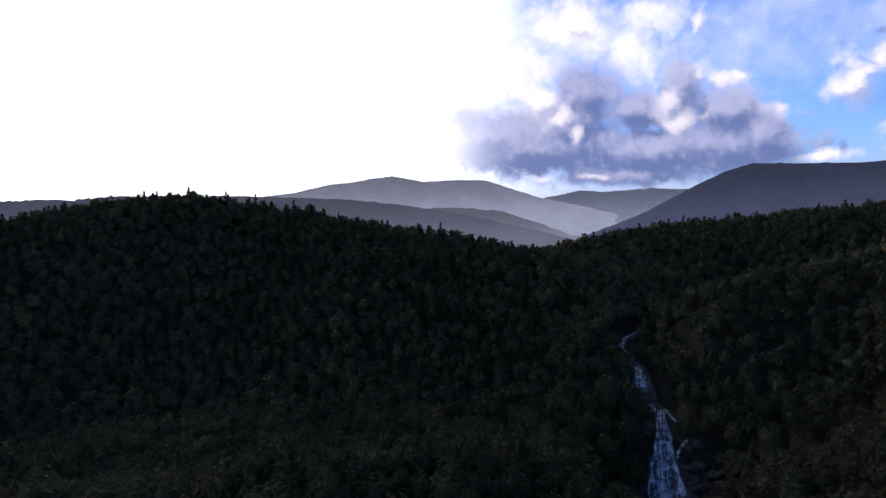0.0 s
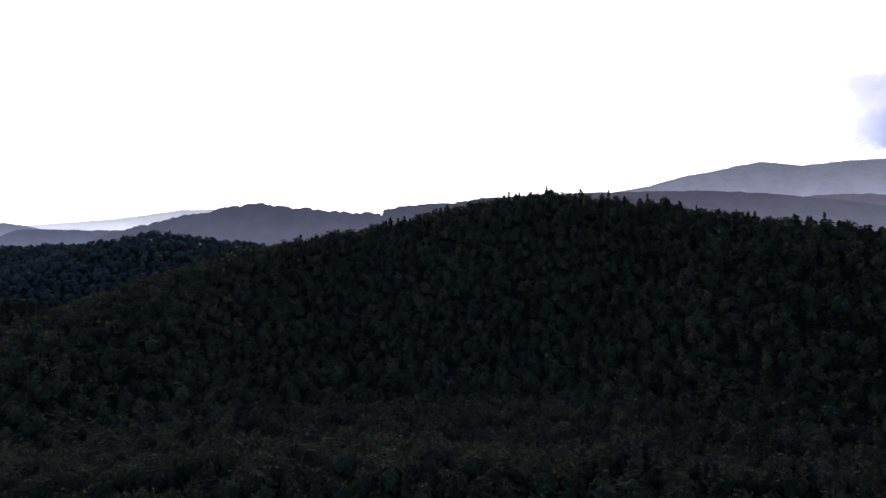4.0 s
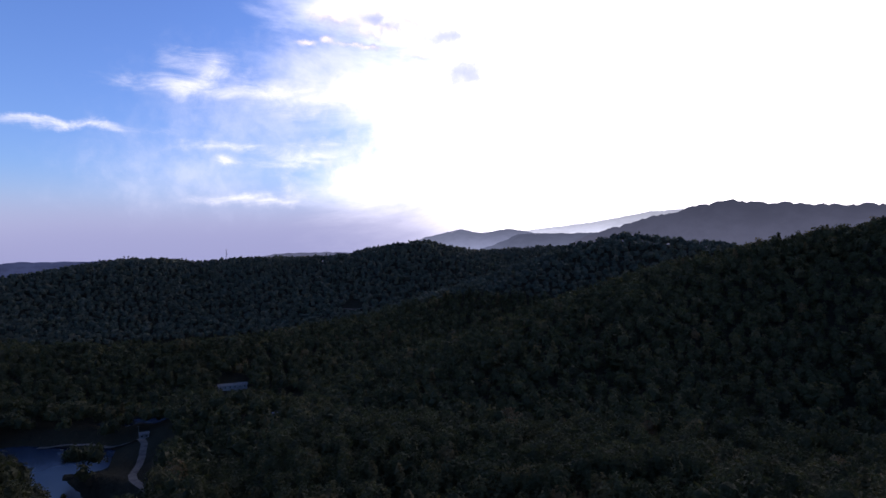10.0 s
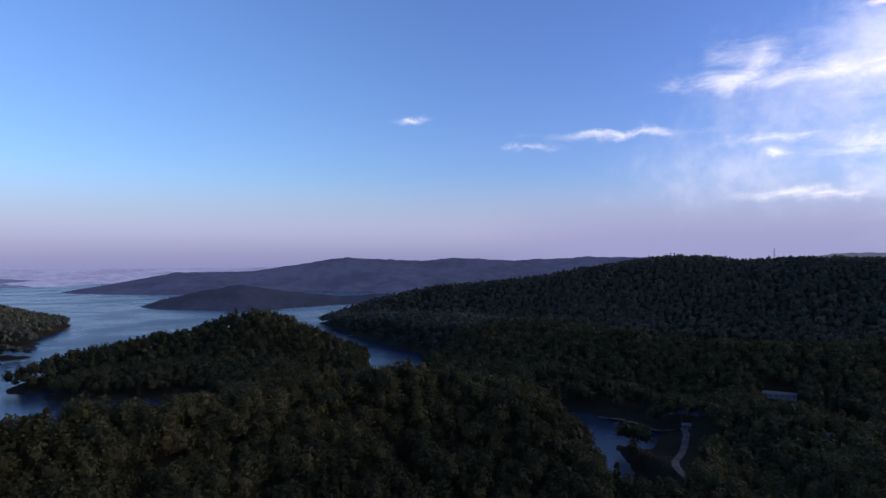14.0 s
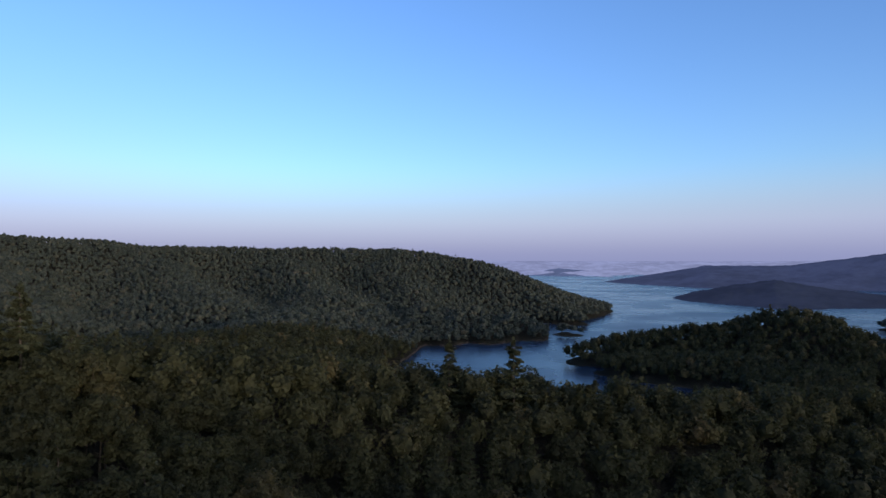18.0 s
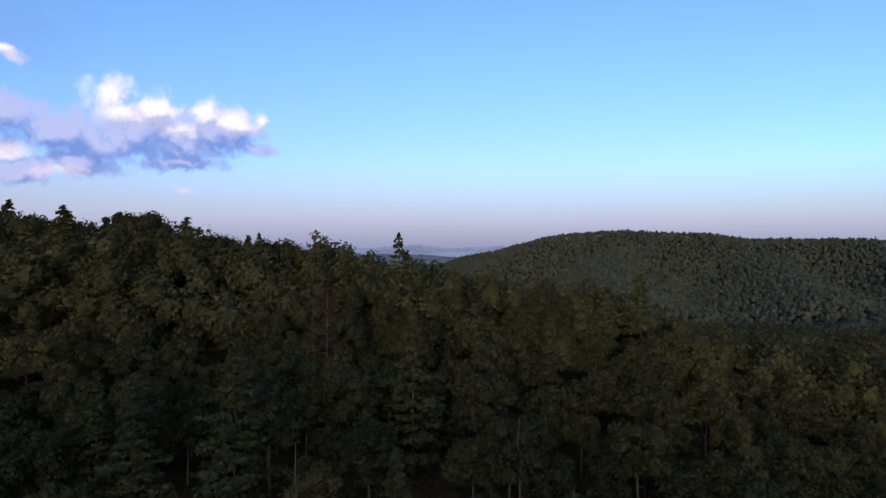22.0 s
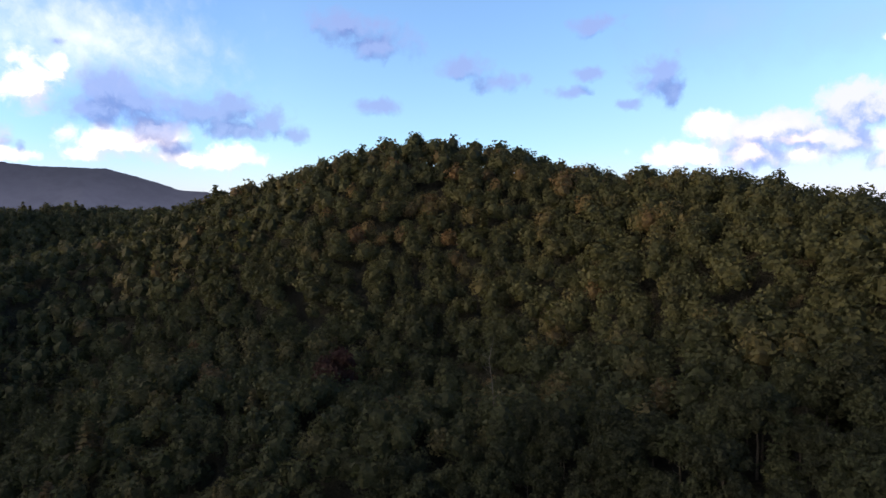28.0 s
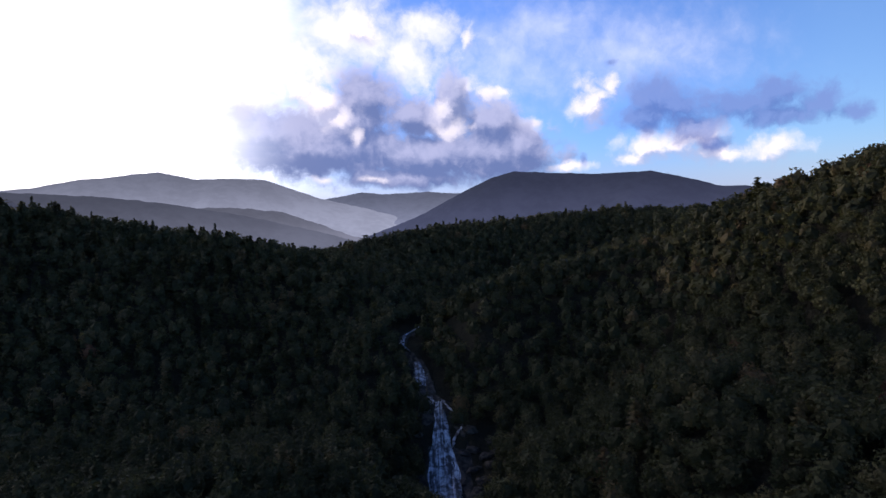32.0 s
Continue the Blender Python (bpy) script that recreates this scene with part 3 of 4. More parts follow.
# far hills, each its own backdrop: haze glow, strength, crest line, depth towards the middle
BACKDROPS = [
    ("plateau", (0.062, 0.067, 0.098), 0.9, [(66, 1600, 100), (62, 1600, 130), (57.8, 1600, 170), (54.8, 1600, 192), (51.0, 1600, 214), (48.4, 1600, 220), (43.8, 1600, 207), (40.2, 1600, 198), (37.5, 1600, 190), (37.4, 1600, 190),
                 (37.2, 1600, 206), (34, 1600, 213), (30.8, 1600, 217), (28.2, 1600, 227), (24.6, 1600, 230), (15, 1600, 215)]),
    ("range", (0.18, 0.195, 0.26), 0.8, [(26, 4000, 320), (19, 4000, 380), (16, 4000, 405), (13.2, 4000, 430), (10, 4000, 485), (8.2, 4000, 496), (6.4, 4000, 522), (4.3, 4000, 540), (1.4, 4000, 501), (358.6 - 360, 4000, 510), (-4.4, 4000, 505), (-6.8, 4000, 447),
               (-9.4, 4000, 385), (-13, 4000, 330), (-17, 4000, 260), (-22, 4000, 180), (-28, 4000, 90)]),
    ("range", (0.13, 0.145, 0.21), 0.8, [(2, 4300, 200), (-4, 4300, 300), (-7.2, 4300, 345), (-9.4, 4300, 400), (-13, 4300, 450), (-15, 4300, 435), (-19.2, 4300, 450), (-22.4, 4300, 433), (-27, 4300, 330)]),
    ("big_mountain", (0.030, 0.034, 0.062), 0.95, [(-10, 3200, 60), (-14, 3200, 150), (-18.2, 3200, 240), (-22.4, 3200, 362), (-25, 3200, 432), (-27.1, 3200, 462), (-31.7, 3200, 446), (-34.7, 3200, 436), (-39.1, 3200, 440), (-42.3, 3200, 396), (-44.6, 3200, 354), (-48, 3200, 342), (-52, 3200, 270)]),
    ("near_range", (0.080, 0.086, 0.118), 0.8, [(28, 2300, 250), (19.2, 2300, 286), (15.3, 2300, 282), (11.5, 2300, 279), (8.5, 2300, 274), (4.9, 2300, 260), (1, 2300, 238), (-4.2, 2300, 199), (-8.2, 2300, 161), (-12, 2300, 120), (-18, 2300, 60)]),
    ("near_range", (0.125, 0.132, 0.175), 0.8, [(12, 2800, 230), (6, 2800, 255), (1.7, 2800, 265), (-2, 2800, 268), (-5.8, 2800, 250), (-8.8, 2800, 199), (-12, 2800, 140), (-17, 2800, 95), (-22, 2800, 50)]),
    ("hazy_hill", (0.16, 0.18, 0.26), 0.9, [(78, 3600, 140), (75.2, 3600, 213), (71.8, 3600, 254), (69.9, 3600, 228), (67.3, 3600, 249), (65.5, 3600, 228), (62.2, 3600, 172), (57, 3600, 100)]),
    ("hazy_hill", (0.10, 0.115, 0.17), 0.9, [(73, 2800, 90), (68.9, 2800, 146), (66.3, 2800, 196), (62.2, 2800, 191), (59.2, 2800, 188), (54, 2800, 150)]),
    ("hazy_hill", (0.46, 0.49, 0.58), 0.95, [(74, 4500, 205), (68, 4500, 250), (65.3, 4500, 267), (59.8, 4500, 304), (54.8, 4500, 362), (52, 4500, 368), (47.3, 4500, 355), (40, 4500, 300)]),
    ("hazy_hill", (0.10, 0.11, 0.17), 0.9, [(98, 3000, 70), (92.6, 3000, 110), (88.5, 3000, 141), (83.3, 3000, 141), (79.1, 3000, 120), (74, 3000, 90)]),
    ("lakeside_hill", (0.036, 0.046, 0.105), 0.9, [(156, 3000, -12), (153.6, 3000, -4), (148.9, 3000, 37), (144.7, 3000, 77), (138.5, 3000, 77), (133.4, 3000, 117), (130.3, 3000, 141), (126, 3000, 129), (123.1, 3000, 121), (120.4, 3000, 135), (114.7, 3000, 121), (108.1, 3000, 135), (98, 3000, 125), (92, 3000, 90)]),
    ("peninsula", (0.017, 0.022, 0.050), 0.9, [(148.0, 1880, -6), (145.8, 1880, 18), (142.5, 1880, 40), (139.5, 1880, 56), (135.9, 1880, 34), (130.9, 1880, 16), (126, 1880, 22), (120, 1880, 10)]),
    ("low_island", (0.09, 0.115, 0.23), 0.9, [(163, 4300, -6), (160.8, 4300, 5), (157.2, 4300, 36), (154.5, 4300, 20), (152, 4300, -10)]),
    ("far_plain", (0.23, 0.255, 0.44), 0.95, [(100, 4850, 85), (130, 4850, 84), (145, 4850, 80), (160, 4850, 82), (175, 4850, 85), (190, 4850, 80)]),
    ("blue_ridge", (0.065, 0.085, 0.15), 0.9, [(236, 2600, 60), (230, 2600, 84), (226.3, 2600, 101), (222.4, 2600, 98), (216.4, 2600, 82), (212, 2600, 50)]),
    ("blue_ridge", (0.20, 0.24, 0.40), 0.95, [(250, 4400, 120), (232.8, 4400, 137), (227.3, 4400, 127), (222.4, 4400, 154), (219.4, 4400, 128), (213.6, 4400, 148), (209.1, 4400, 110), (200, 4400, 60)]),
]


def backdrop(name, glow, strength, line):
    lo, hi = min(p[0] for p in line), max(p[0] for p in line)
    az = np.arange(hi + 4, lo - 4, -0.2)
    src = sorted(line)
    crest = np.interp(az, [p[0] for p in src], [p[2] for p in src])
    rng = line[0][1]
    base = -30.0
    ends = np.clip(np.minimum(az - lo + 4, hi + 4 - az) / 4, 0, 1)
    crest = base + (crest - base) * np.sin(ends * math.pi / 2) ** 0.8
    steps = np.concatenate([np.linspace(-0.28, -0.03, 22), [-0.02, -0.012, -0.006, 0, 0.01, 0.03, 0.06]])
    r = rng * (1 + steps)
    fall = np.exp(-(np.abs(steps) / 0.15) ** 1.5)[:, None]
    u, v = (az * rng / 57.3)[None], r[:, None]
    spurs = value_noise(u / 300, v / 400, 5) * 0.12 + value_noise(u / 110, v / 160, 6) * 0.05
    z = base + (crest[None] - base) * np.clip(fall + spurs * (1 - fall) * 2.2, 0, 1)
    z += (value_noise(u / 9, v / 9, 9) * (4.5 if rng < 2000 else 1.5) + value_noise(u / 30, v / 30, 4) * (4 if rng < 2000 else 2.5)) * np.clip((crest[None] - base) / 160, 0, 1)
    x, y = -v * np.sin(np.radians(az))[None], v * np.cos(np.radians(az))[None]
    me = raw_mesh(name, np.stack([x, y, z], -1).reshape(-1, 3), grid_faces(len(r), len(az)), painted_haze_material(name, glow, strength, max(q[2] for q in line)), 4, True)
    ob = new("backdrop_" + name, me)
    return tagged(ob, "distant wooded hills with blue haze painted as glow", "hills", kind="structure")


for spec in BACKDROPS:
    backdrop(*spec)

# ---- trees ----
rng = np.random.default_rng(7)


def ico(subdiv=0):
    bm = bmesh.new()
    bmesh.ops.create_icosphere(bm, subdivisions=subdiv + 1, radius=1.0)
    v = np.array([p.co for p in bm.verts])
    f = np.array([[p.index for p in q.verts] for q in bm.faces])
    bm.free()
    return v, f


ICO0, ICO1 = ico(0), ico(1)


def unit(a):
    return a / (np.linalg.norm(a, axis=1)[:, None] + 1e-9)


class Cluster:
    """Collects triangles, and the soft normals of leaves, into one mesh."""

    def __init__(self):
        self.v, self.f, self.m, self.n = [], [], [], 0

    def add(self, v, f, normals=None):
        self.v.append(np.asarray(v, float))
        self.f.append(np.asarray(f, int) + self.n)
        self.m.append(np.tile([0, 0, 1.0], (len(v), 1)) if normals is None else normals)
        self.n += len(v)

    def arrays(self):
        return np.concatenate(self.v), np.concatenate(self.f)

    def leafy(self):
        return (*self.arrays(), np.concatenate(self.m))


def spray_axes(normals, size, r, lean):
    n = len(normals)
    d = unit(normals + r.normal(0, lean, (n, 3)))
    d *= np.sign(np.sum(d * normals, axis=1) + 1e-9)[:, None]
    a = unit(np.cross(d, r.normal(0, 1, (n, 3))))
    return d, a, np.cross(d, a), (size * r.uniform(0.6, 1.4, n))[:, None], unit(unit(normals) + 0.35 * d + r.normal(0, 0.12, (n, 3)))


def leaf_tris(centres, normals, size, r, lean=0.7):
    """One bent leaf-spray triangle pair at every centre."""
    d, a, b, s, soft = spray_axes(normals, size, r, lean)
    v = np.stack([centres - a * s, centres - b * s * 0.7 + d * s * 0.25, centres + a * s, centres + b * s * 0.7 + d * s * 0.25], 1).reshape(-1, 3)
    k = np.arange(len(centres))[:, None] * 4
    return v, np.concatenate([k + [0, 1, 2], k + [0, 2, 3]]), np.repeat(soft, 4, axis=0)


def single_tris(centres, normals, size, r, lean=0.8):
    d, a, b, s, soft = spray_axes(normals, size, r, lean)
    v = np.stack([centres - a * s - b * s * 0.3, centres + a * s * 0.9 - b * s * 0.5, centres + a * s * 0.1 + b * s + d * s * 0.3], 1).reshape(-1, 3)
    return v, np.arange(len(v)).reshape(-1, 3), np.repeat(soft, 3, axis=0)


def sphere_points(n, r, low=-0.35):
    p = r.normal(0, 1, (n * 3, 3))
    p /= np.linalg.norm(p, axis=1)[:, None]
    p = p[p[:, 2] > low]
    return p[:n]


def lobes(r, count, wide, tall, base):
    """Uneven boughs of a broad rounded crown: centre and radius of each."""
    mid = base + (tall - base) * 0.44
    out = [(np.array([0, 0, mid]), wide * 0.70)]
    for k in range(count):
        h = 0.97 - 1.35 * (k + r.uniform(0, 0.9)) / count
        a = k * 2.4 + r.uniform(-0.5, 0.5)
        flat = math.sqrt(max(0.05, 1 - h * h))
        reach = r.uniform(0.58, 0.80)
        c = np.array([math.cos(a) * flat * wide * reach, math.sin(a) * flat * wide * reach, mid + h * (tall - mid) * reach])
        out.append((c, wide * r.uniform(0.26, 0.42)))
    return out


def broad_crown(seed, count, leaves, size, wide=5.2, tall=17.0, base=3.0):
    """A lobed crown of leaf sprays round a small dark heart."""
    r = np.random.default_rng(seed)
    c = Cluster()
    for centre, radius in lobes(r, count, wide, tall, base):
        v, f = ICO0
        c.add(v * radius * 0.55 * (1 + r.normal(0, 0.15, (len(v), 1))) + centre, f, v)
        n = int(leaves * (radius / (0.4 * wide)) ** 1.6)
        p = sphere_points(n, r)
        c.add(*leaf_tris(centre + p * radius * r.uniform(0.66, 1.12, (len(p), 1)) * [1, 1, 0.9], p, size, r, 0.55))
    return c.leafy()


def dome_of(v, f, low):
    """The upper part of a ball, without the faces that hang under it."""
    keep = v[f].mean(axis=1)[:, 2] > low
    used = np.unique(f[keep])
    back = np.zeros(len(v), int)
    back[used] = np.arange(len(used))
    return v[used], back[f[keep]]


DOME0, DOME1 = dome_of(*ICO0, -0.5), dome_of(*ICO1, -0.42)


def shell_crown(seed, leaves, size, wide=4.7, tall=17.0, bumps=9, dome=DOME1, core=0.7):
    """A crown far off: sprays of leaves standing proud of a soft lumpy dome. Also tells how many faces the dome has."""
    r = np.random.default_rng(seed)
    half = np.array([wide, wide, tall * 0.43])
    mid = np.array([0, 0, tall * 0.58])
    lump = sphere_points(bumps, r, -0.2)

    def reach(p):
        return 0.72 + 0.36 * np.exp(-((1 - p @ lump.T) / 0.11)).max(axis=1)

    c = Cluster()
    v, f = dome
    q = v + r.normal(0, 0.09, v.shape)
    q /= np.linalg.norm(q, axis=1)[:, None]
    def outward(p):
        near_lump = p @ lump.T
        k = near_lump.argmax(axis=1)
        return unit(unit(p / half) + 2.2 * (p - lump[k]) * np.exp(-(1 - near_lump.max(axis=1)) / 0.25)[:, None])

    c.add(q * half * (core * reach(q) * r.uniform(0.9, 1.05, len(q)))[:, None] + mid, f, outward(q))
    p = sphere_points(leaves, r, -0.5)
    c.add(*single_tris(mid + p * half * (reach(p) * r.uniform(0.66, 0.92, len(p)))[:, None], outward(p), size, r, 0.55))
    return (*c.leafy(), len(f))


def pine_crown(seed, tall, whorls, boughs, tufts, size, wide=3.6, base=0.3, double=True, taper=0.62):
    """White pine: whorls of level boughs, each a flat fan of needles, with gaps between them."""
    r = np.random.default_rng(seed)
    c = Cluster()
    make = leaf_tris if double else single_tris
    for k in range(whorls):
        h = base + (1 - base) * (k + r.uniform(-0.2, 0.2)) / (whorls - 0.4)
        reach0 = wide * max(0.05, 1.03 - h) ** taper * (1 - 0.25 * max(0.0, 0.5 - h)) * (0.88 + 0.24 * math.sin(k * 2.3))
        for q in range(boughs):
            a = 2 * math.pi * (q + r.uniform(-0.35, 0.35)) / boughs + k * 0.7
            reach = reach0 * r.uniform(0.55, 1.25)
            rise, lift = r.normal(0, 0.28) * tall * (1 - base) / whorls, r.uniform(-0.02, 0.22)
            s = r.uniform(0.15, 1, tufts) ** 0.7
            side = r.normal(0, 0.2, tufts) * reach * (0.3 + 0.7 * s)
            x = np.cos(a) * s * reach - np.sin(a) * side
            y = np.sin(a) * s * reach + np.cos(a) * side
            z = tall * h + rise + lift * reach * s - 0.06 * reach * s ** 3 + r.normal(0, 0.12, tufts)
            p = np.stack([x, y, z], 1)
            out = np.stack([0.5 * x, 0.5 * y, np.full(tufts, 1.2 * reach + 0.2)], 1)
            c.add(*make(p, unit(out), size * (0.75 + 0.45 * (1 - h)), r, 0.42))
    tip = np.stack([r.normal(0, 0.12, 10), r.normal(0, 0.12, 10), np.linspace(tall * 0.9, tall * 1.01, 10)], 1)
    c.add(*single_tris(tip, np.tile([0.3, 0, 1.0], (10, 1)), size * 0.7, r))
    return c.leafy()


def limb(c, a, b, ra, rb, sides=6):
    """A tapered round limb from a to b."""
    a, b = np.asarray(a, float), np.asarray(b, float)
    d = (b - a) / (np.linalg.norm(b - a) + 1e-9)
    u = np.cross(d, [0.3, 0.9, 0.2])
    u /= np.linalg.norm(u)
    w = np.cross(d, u)
    t = np.arange(sides) * 2 * math.pi / sides
    ring = np.cos(t)[:, None] * u + np.sin(t)[:, None] * w
    v = np.concatenate([a + ring * ra, b + ring * rb, [b + d * rb]])
    k = np.arange(sides)
    n = (k + 1) % sides
    c.add(v, np.concatenate([np.stack([k, n, n + sides], 1), np.stack([k, n + sides, k + sides], 1), np.stack([k + sides, n + sides, np.full(sides, 2 * sides)], 1)]))


def trunk_arrays(seed, tall, radius, branches, start=0.35, reach=3.0, rise=0.5, sides=6, fork=False):
    r = np.random.default_rng(seed)
    c = Cluster()
    pts = [np.array([0, 0, -1.5])]
    for k in range(1, 6):
        pts.append(np.array([r.normal(0, 0.012 * tall * k / 5), r.normal(0, 0.012 * tall * k / 5), tall * k / 5]))
    rad = [radius * (1 - 0.17 * k) for k in range(6)]
    for k in range(5):
        limb(c, pts[k], pts[k + 1], rad[k], rad[k + 1], sides)
    for q in range(branches):
        h = start + (0.95 - start) * (q + r.uniform(0, 0.8)) / branches
        a = r.uniform(0, 2 * math.pi)
        l = reach * r.uniform(0.5, 1.1) * (1.15 - h)
        p = np.array([np.interp(h * 5, range(6), [w[i] for w in pts]) for i in range(3)])
        m = p + l * np.array([math.cos(a) * 0.6, math.sin(a) * 0.6, rise * 0.4])
        e = p + l * np.array([math.cos(a + r.normal(0, 0.25)), math.sin(a + r.normal(0, 0.25)), rise * r.uniform(0.6, 1.4)])
        limb(c, p, m, radius * 0.36 * (1.2 - h), radius * 0.24 * (1.2 - h), 5)
        limb(c, m, e, radius * 0.24 * (1.2 - h), radius * 0.08, 5)
        if fork:
            limb(c, m, m + l * 0.5 * np.array([math.cos(a + 0.8), math.sin(a + 0.8), rise + 0.3]), radius * 0.16 * (1.2 - h), radius * 0.05, 4)
    return c.arrays()


def thing(name, label, category, group=""):
    return tagged(new(name), label, category, group)


def part(name, me, parent, label=""):
    ob = new(name, me)
    ob.parent = parent
    return tagged(ob, label)


# where trees can grow, and whether the camera sees that ground
def ground_at(x, y):
    r, b = np.hypot(x, y), np.degrees(np.arctan2(-x, y)) % 360
    i = np.clip(np.searchsorted(RINGS, r) - 1, 0, len(RINGS) - 2)
    f = np.clip((r - RINGS[i]) / (RINGS[i + 1] - RINGS[i]), 0, 1)
    j = b / 360 * N_AZ
    j0 = np.floor(j).astype(int) % N_AZ
    g = j - np.floor(j)
    j1 = (j0 + 1) % N_AZ
    return (GZ[i, j0] * (1 - g) + GZ[i, j1] * g) * (1 - f) + (GZ[i + 1, j0] * (1 - g) + GZ[i + 1, j1] * g) * f


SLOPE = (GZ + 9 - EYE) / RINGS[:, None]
CAMERA_HORIZON = np.maximum.accumulate(SLOPE, axis=0)


# true for trees that show from the camera at EYE, within its lower edge
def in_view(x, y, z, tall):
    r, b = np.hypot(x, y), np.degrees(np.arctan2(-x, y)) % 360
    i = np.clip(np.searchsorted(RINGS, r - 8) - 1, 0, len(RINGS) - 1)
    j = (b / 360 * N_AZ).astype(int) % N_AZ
    return ((z + tall + 9 - EYE) / r > CAMERA_HORIZON[i, j]) & ((z + tall - EYE) / r > -0.455)


def bearing_of(x, y):
    return np.degrees(np.arctan2(-x, y)) % 360


CLEARINGS = [(92.7, 565, 24), (92.7, 545, 30), (92.7, 525, 24), (82, 1000, 34), (86.5, 905, 26), (72.5, 1000, 26), (107, 487, 22), (104.4, 470, 26), (101.4, 432, 44), (100.4, 400, 36),
             (101.0, 368, 30), (100.8, 342, 26), (100.0, 318, 26), (102.5, 345, 20), (336.6, 304, 20)]


# great pines of the near slope: bearing, range, height of the tip
GREAT_PINES = [(202.4, 158, 114.5), (161.4, 212, 92.0), (167.3, 208, 91.5), (238.9, 100, 105.9), (223.0, 112, 108.0), (246.9, 108, 100.0), (224.6, 92, 90.5), (233.0, 88, 86.0)]


def sites(step, r0, r1, seed, seen=True):
    g = np.random.default_rng(seed)
    n = int(r1 / step) + 1
    x, y = np.meshgrid(np.arange(-n, n + 1) * step, np.arange(-n, n + 1) * step)
    x[1::2] += step / 2
    x = x + g.uniform(-0.42, 0.42, x.shape) * step
    y = y + g.uniform(-0.42, 0.42, y.shape) * step
    x, y = x.ravel(), y.ravel()
    r = np.hypot(x, y)
    m = (r >= r0) & (r < r1)
    x, y = x[m], y[m]
    z = ground_at(x, y)
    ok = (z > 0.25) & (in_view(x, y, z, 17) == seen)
    x, y, z = x[ok], y[ok], z[ok]
    # trees between the camera and falls, works or great pines are left out
    d, _ = nearest(x, y, FALLS_LINE)
    b = bearing_of(x, y)
    ok = (d > 8.5) & ~((np.abs(b - 338.6) < 3.2) & (np.hypot(x, y) > 215) & (np.hypot(x, y) < 300))
    d, _ = nearest(x, y, CHANNEL_LINE)
    ok &= d > 17
    d, _ = nearest(x, y, POND_LINE)
    ok &= d > 10
    for b, rr, size in CLEARINGS:
        px, py, _ = at(b, rr)
        ok &= np.hypot(x - px, y - py) > size * 0.6
    b, r = bearing_of(x, y), np.hypot(x, y)
    for gb, gr, _ in GREAT_PINES:
        off = np.abs((b - gb + 180) % 360 - 180) * gr / 57.3
        ok &= ~((off < (7.0 if gr > 150 else 7.5)) & (r > gr - (16 if gr > 150 else 26)) & (r < gr + 5))
    return x[ok], y[ok], z[ok]


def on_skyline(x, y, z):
    """Ground close under the crest of the hills as the camera sees it."""
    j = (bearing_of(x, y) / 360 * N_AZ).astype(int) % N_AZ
    return (z + 19 - EYE) / np.hypot(x, y) > CAMERA_HORIZON[-1, j] - 0.012


def with_undergrowth(x, y, z, scale, step, r0, r1, seed):
    """Lower trees added along the crests that the camera sees."""
    a, b, c = sites(step, r0, r1, seed)
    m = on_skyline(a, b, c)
    return np.concatenate([x, a[m]]), np.concatenate([y, b[m]]), np.concatenate([z, c[m]]), np.concatenate([scale, rng.uniform(0.50, 0.80, m.sum())])


def woodland(name, templates, pick, x, y, z, scale, hue, label, mat=LEAVES):
    """Joined far trees: one mesh of stuff."""
    V, F, H, N, base = [], [], [], [], 0
    turn = rng.uniform(0, 2 * math.pi, len(x))
    for k, (tv, tf, tn, soft) in enumerate(templates):
        m = np.flatnonzero(pick == k)
        if not len(m):
            continue
        c, s = np.cos(turn[m])[:, None], np.sin(turn[m])[:, None]
        wide = scale[m, None] * rng.uniform(0.95, 1.3, (len(m), 1))
        vx = (tv[None, :, 0] * c - tv[None, :, 1] * s) * wide + x[m, None]
        vy = (tv[None, :, 0] * s + tv[None, :, 1] * c) * wide + y[m, None]
        vz = tv[None, :, 2] * scale[m, None] + z[m, None]
        V.append(np.stack([vx, vy, vz], -1).reshape(-1, 3))
        F.append((tf[None] + (np.arange(len(m)) * len(tv))[:, None, None]).reshape(-1, 3) + base)
        N.append(np.stack([tn[None, :, 0] * c - tn[None, :, 1] * s, tn[None, :, 0] * s + tn[None, :, 1] * c, np.tile(tn[:, 2], (len(m), 1))], -1).reshape(-1, 3))
        H.append(np.repeat(hue[m], len(tv)))
        base += len(m) * len(tv)
    me = raw_mesh(name, np.concatenate(V), np.concatenate(F), mat, normals=np.concatenate(N))
    me.attributes.new("hue", "FLOAT", "POINT").data.foreach_set("value", np.concatenate(H).astype(np.float32))
    return tagged(new(name, me), label, "forest", kind="stuff")


def hues(x, y):
    """Mostly green, some ochre and rust; more turned leaves and painted sunlight on the high slope."""
    b, r = bearing_of(x, y), np.hypot(x, y)
    h = rng.beta(2.2, 2.6, len(x))
    # hue pushed to brighter ochres where warm sun falls on the slope
    sunlit_dry = np.clip(1 - np.abs(b - 295) / 45, 0, 1) * np.clip((ground_at(x, y) - 88) / 40, 0, 1) * (r < 520)
    h = h * np.where((b > 180) & (b < 262) & (r < 330), 0.75, 1.0)
    return np.clip(h + sunlit_dry * rng.uniform(0.0, 0.45, len(x)) + 0.08 * value_noise(x / 60, y / 60, 8), 0, 1)


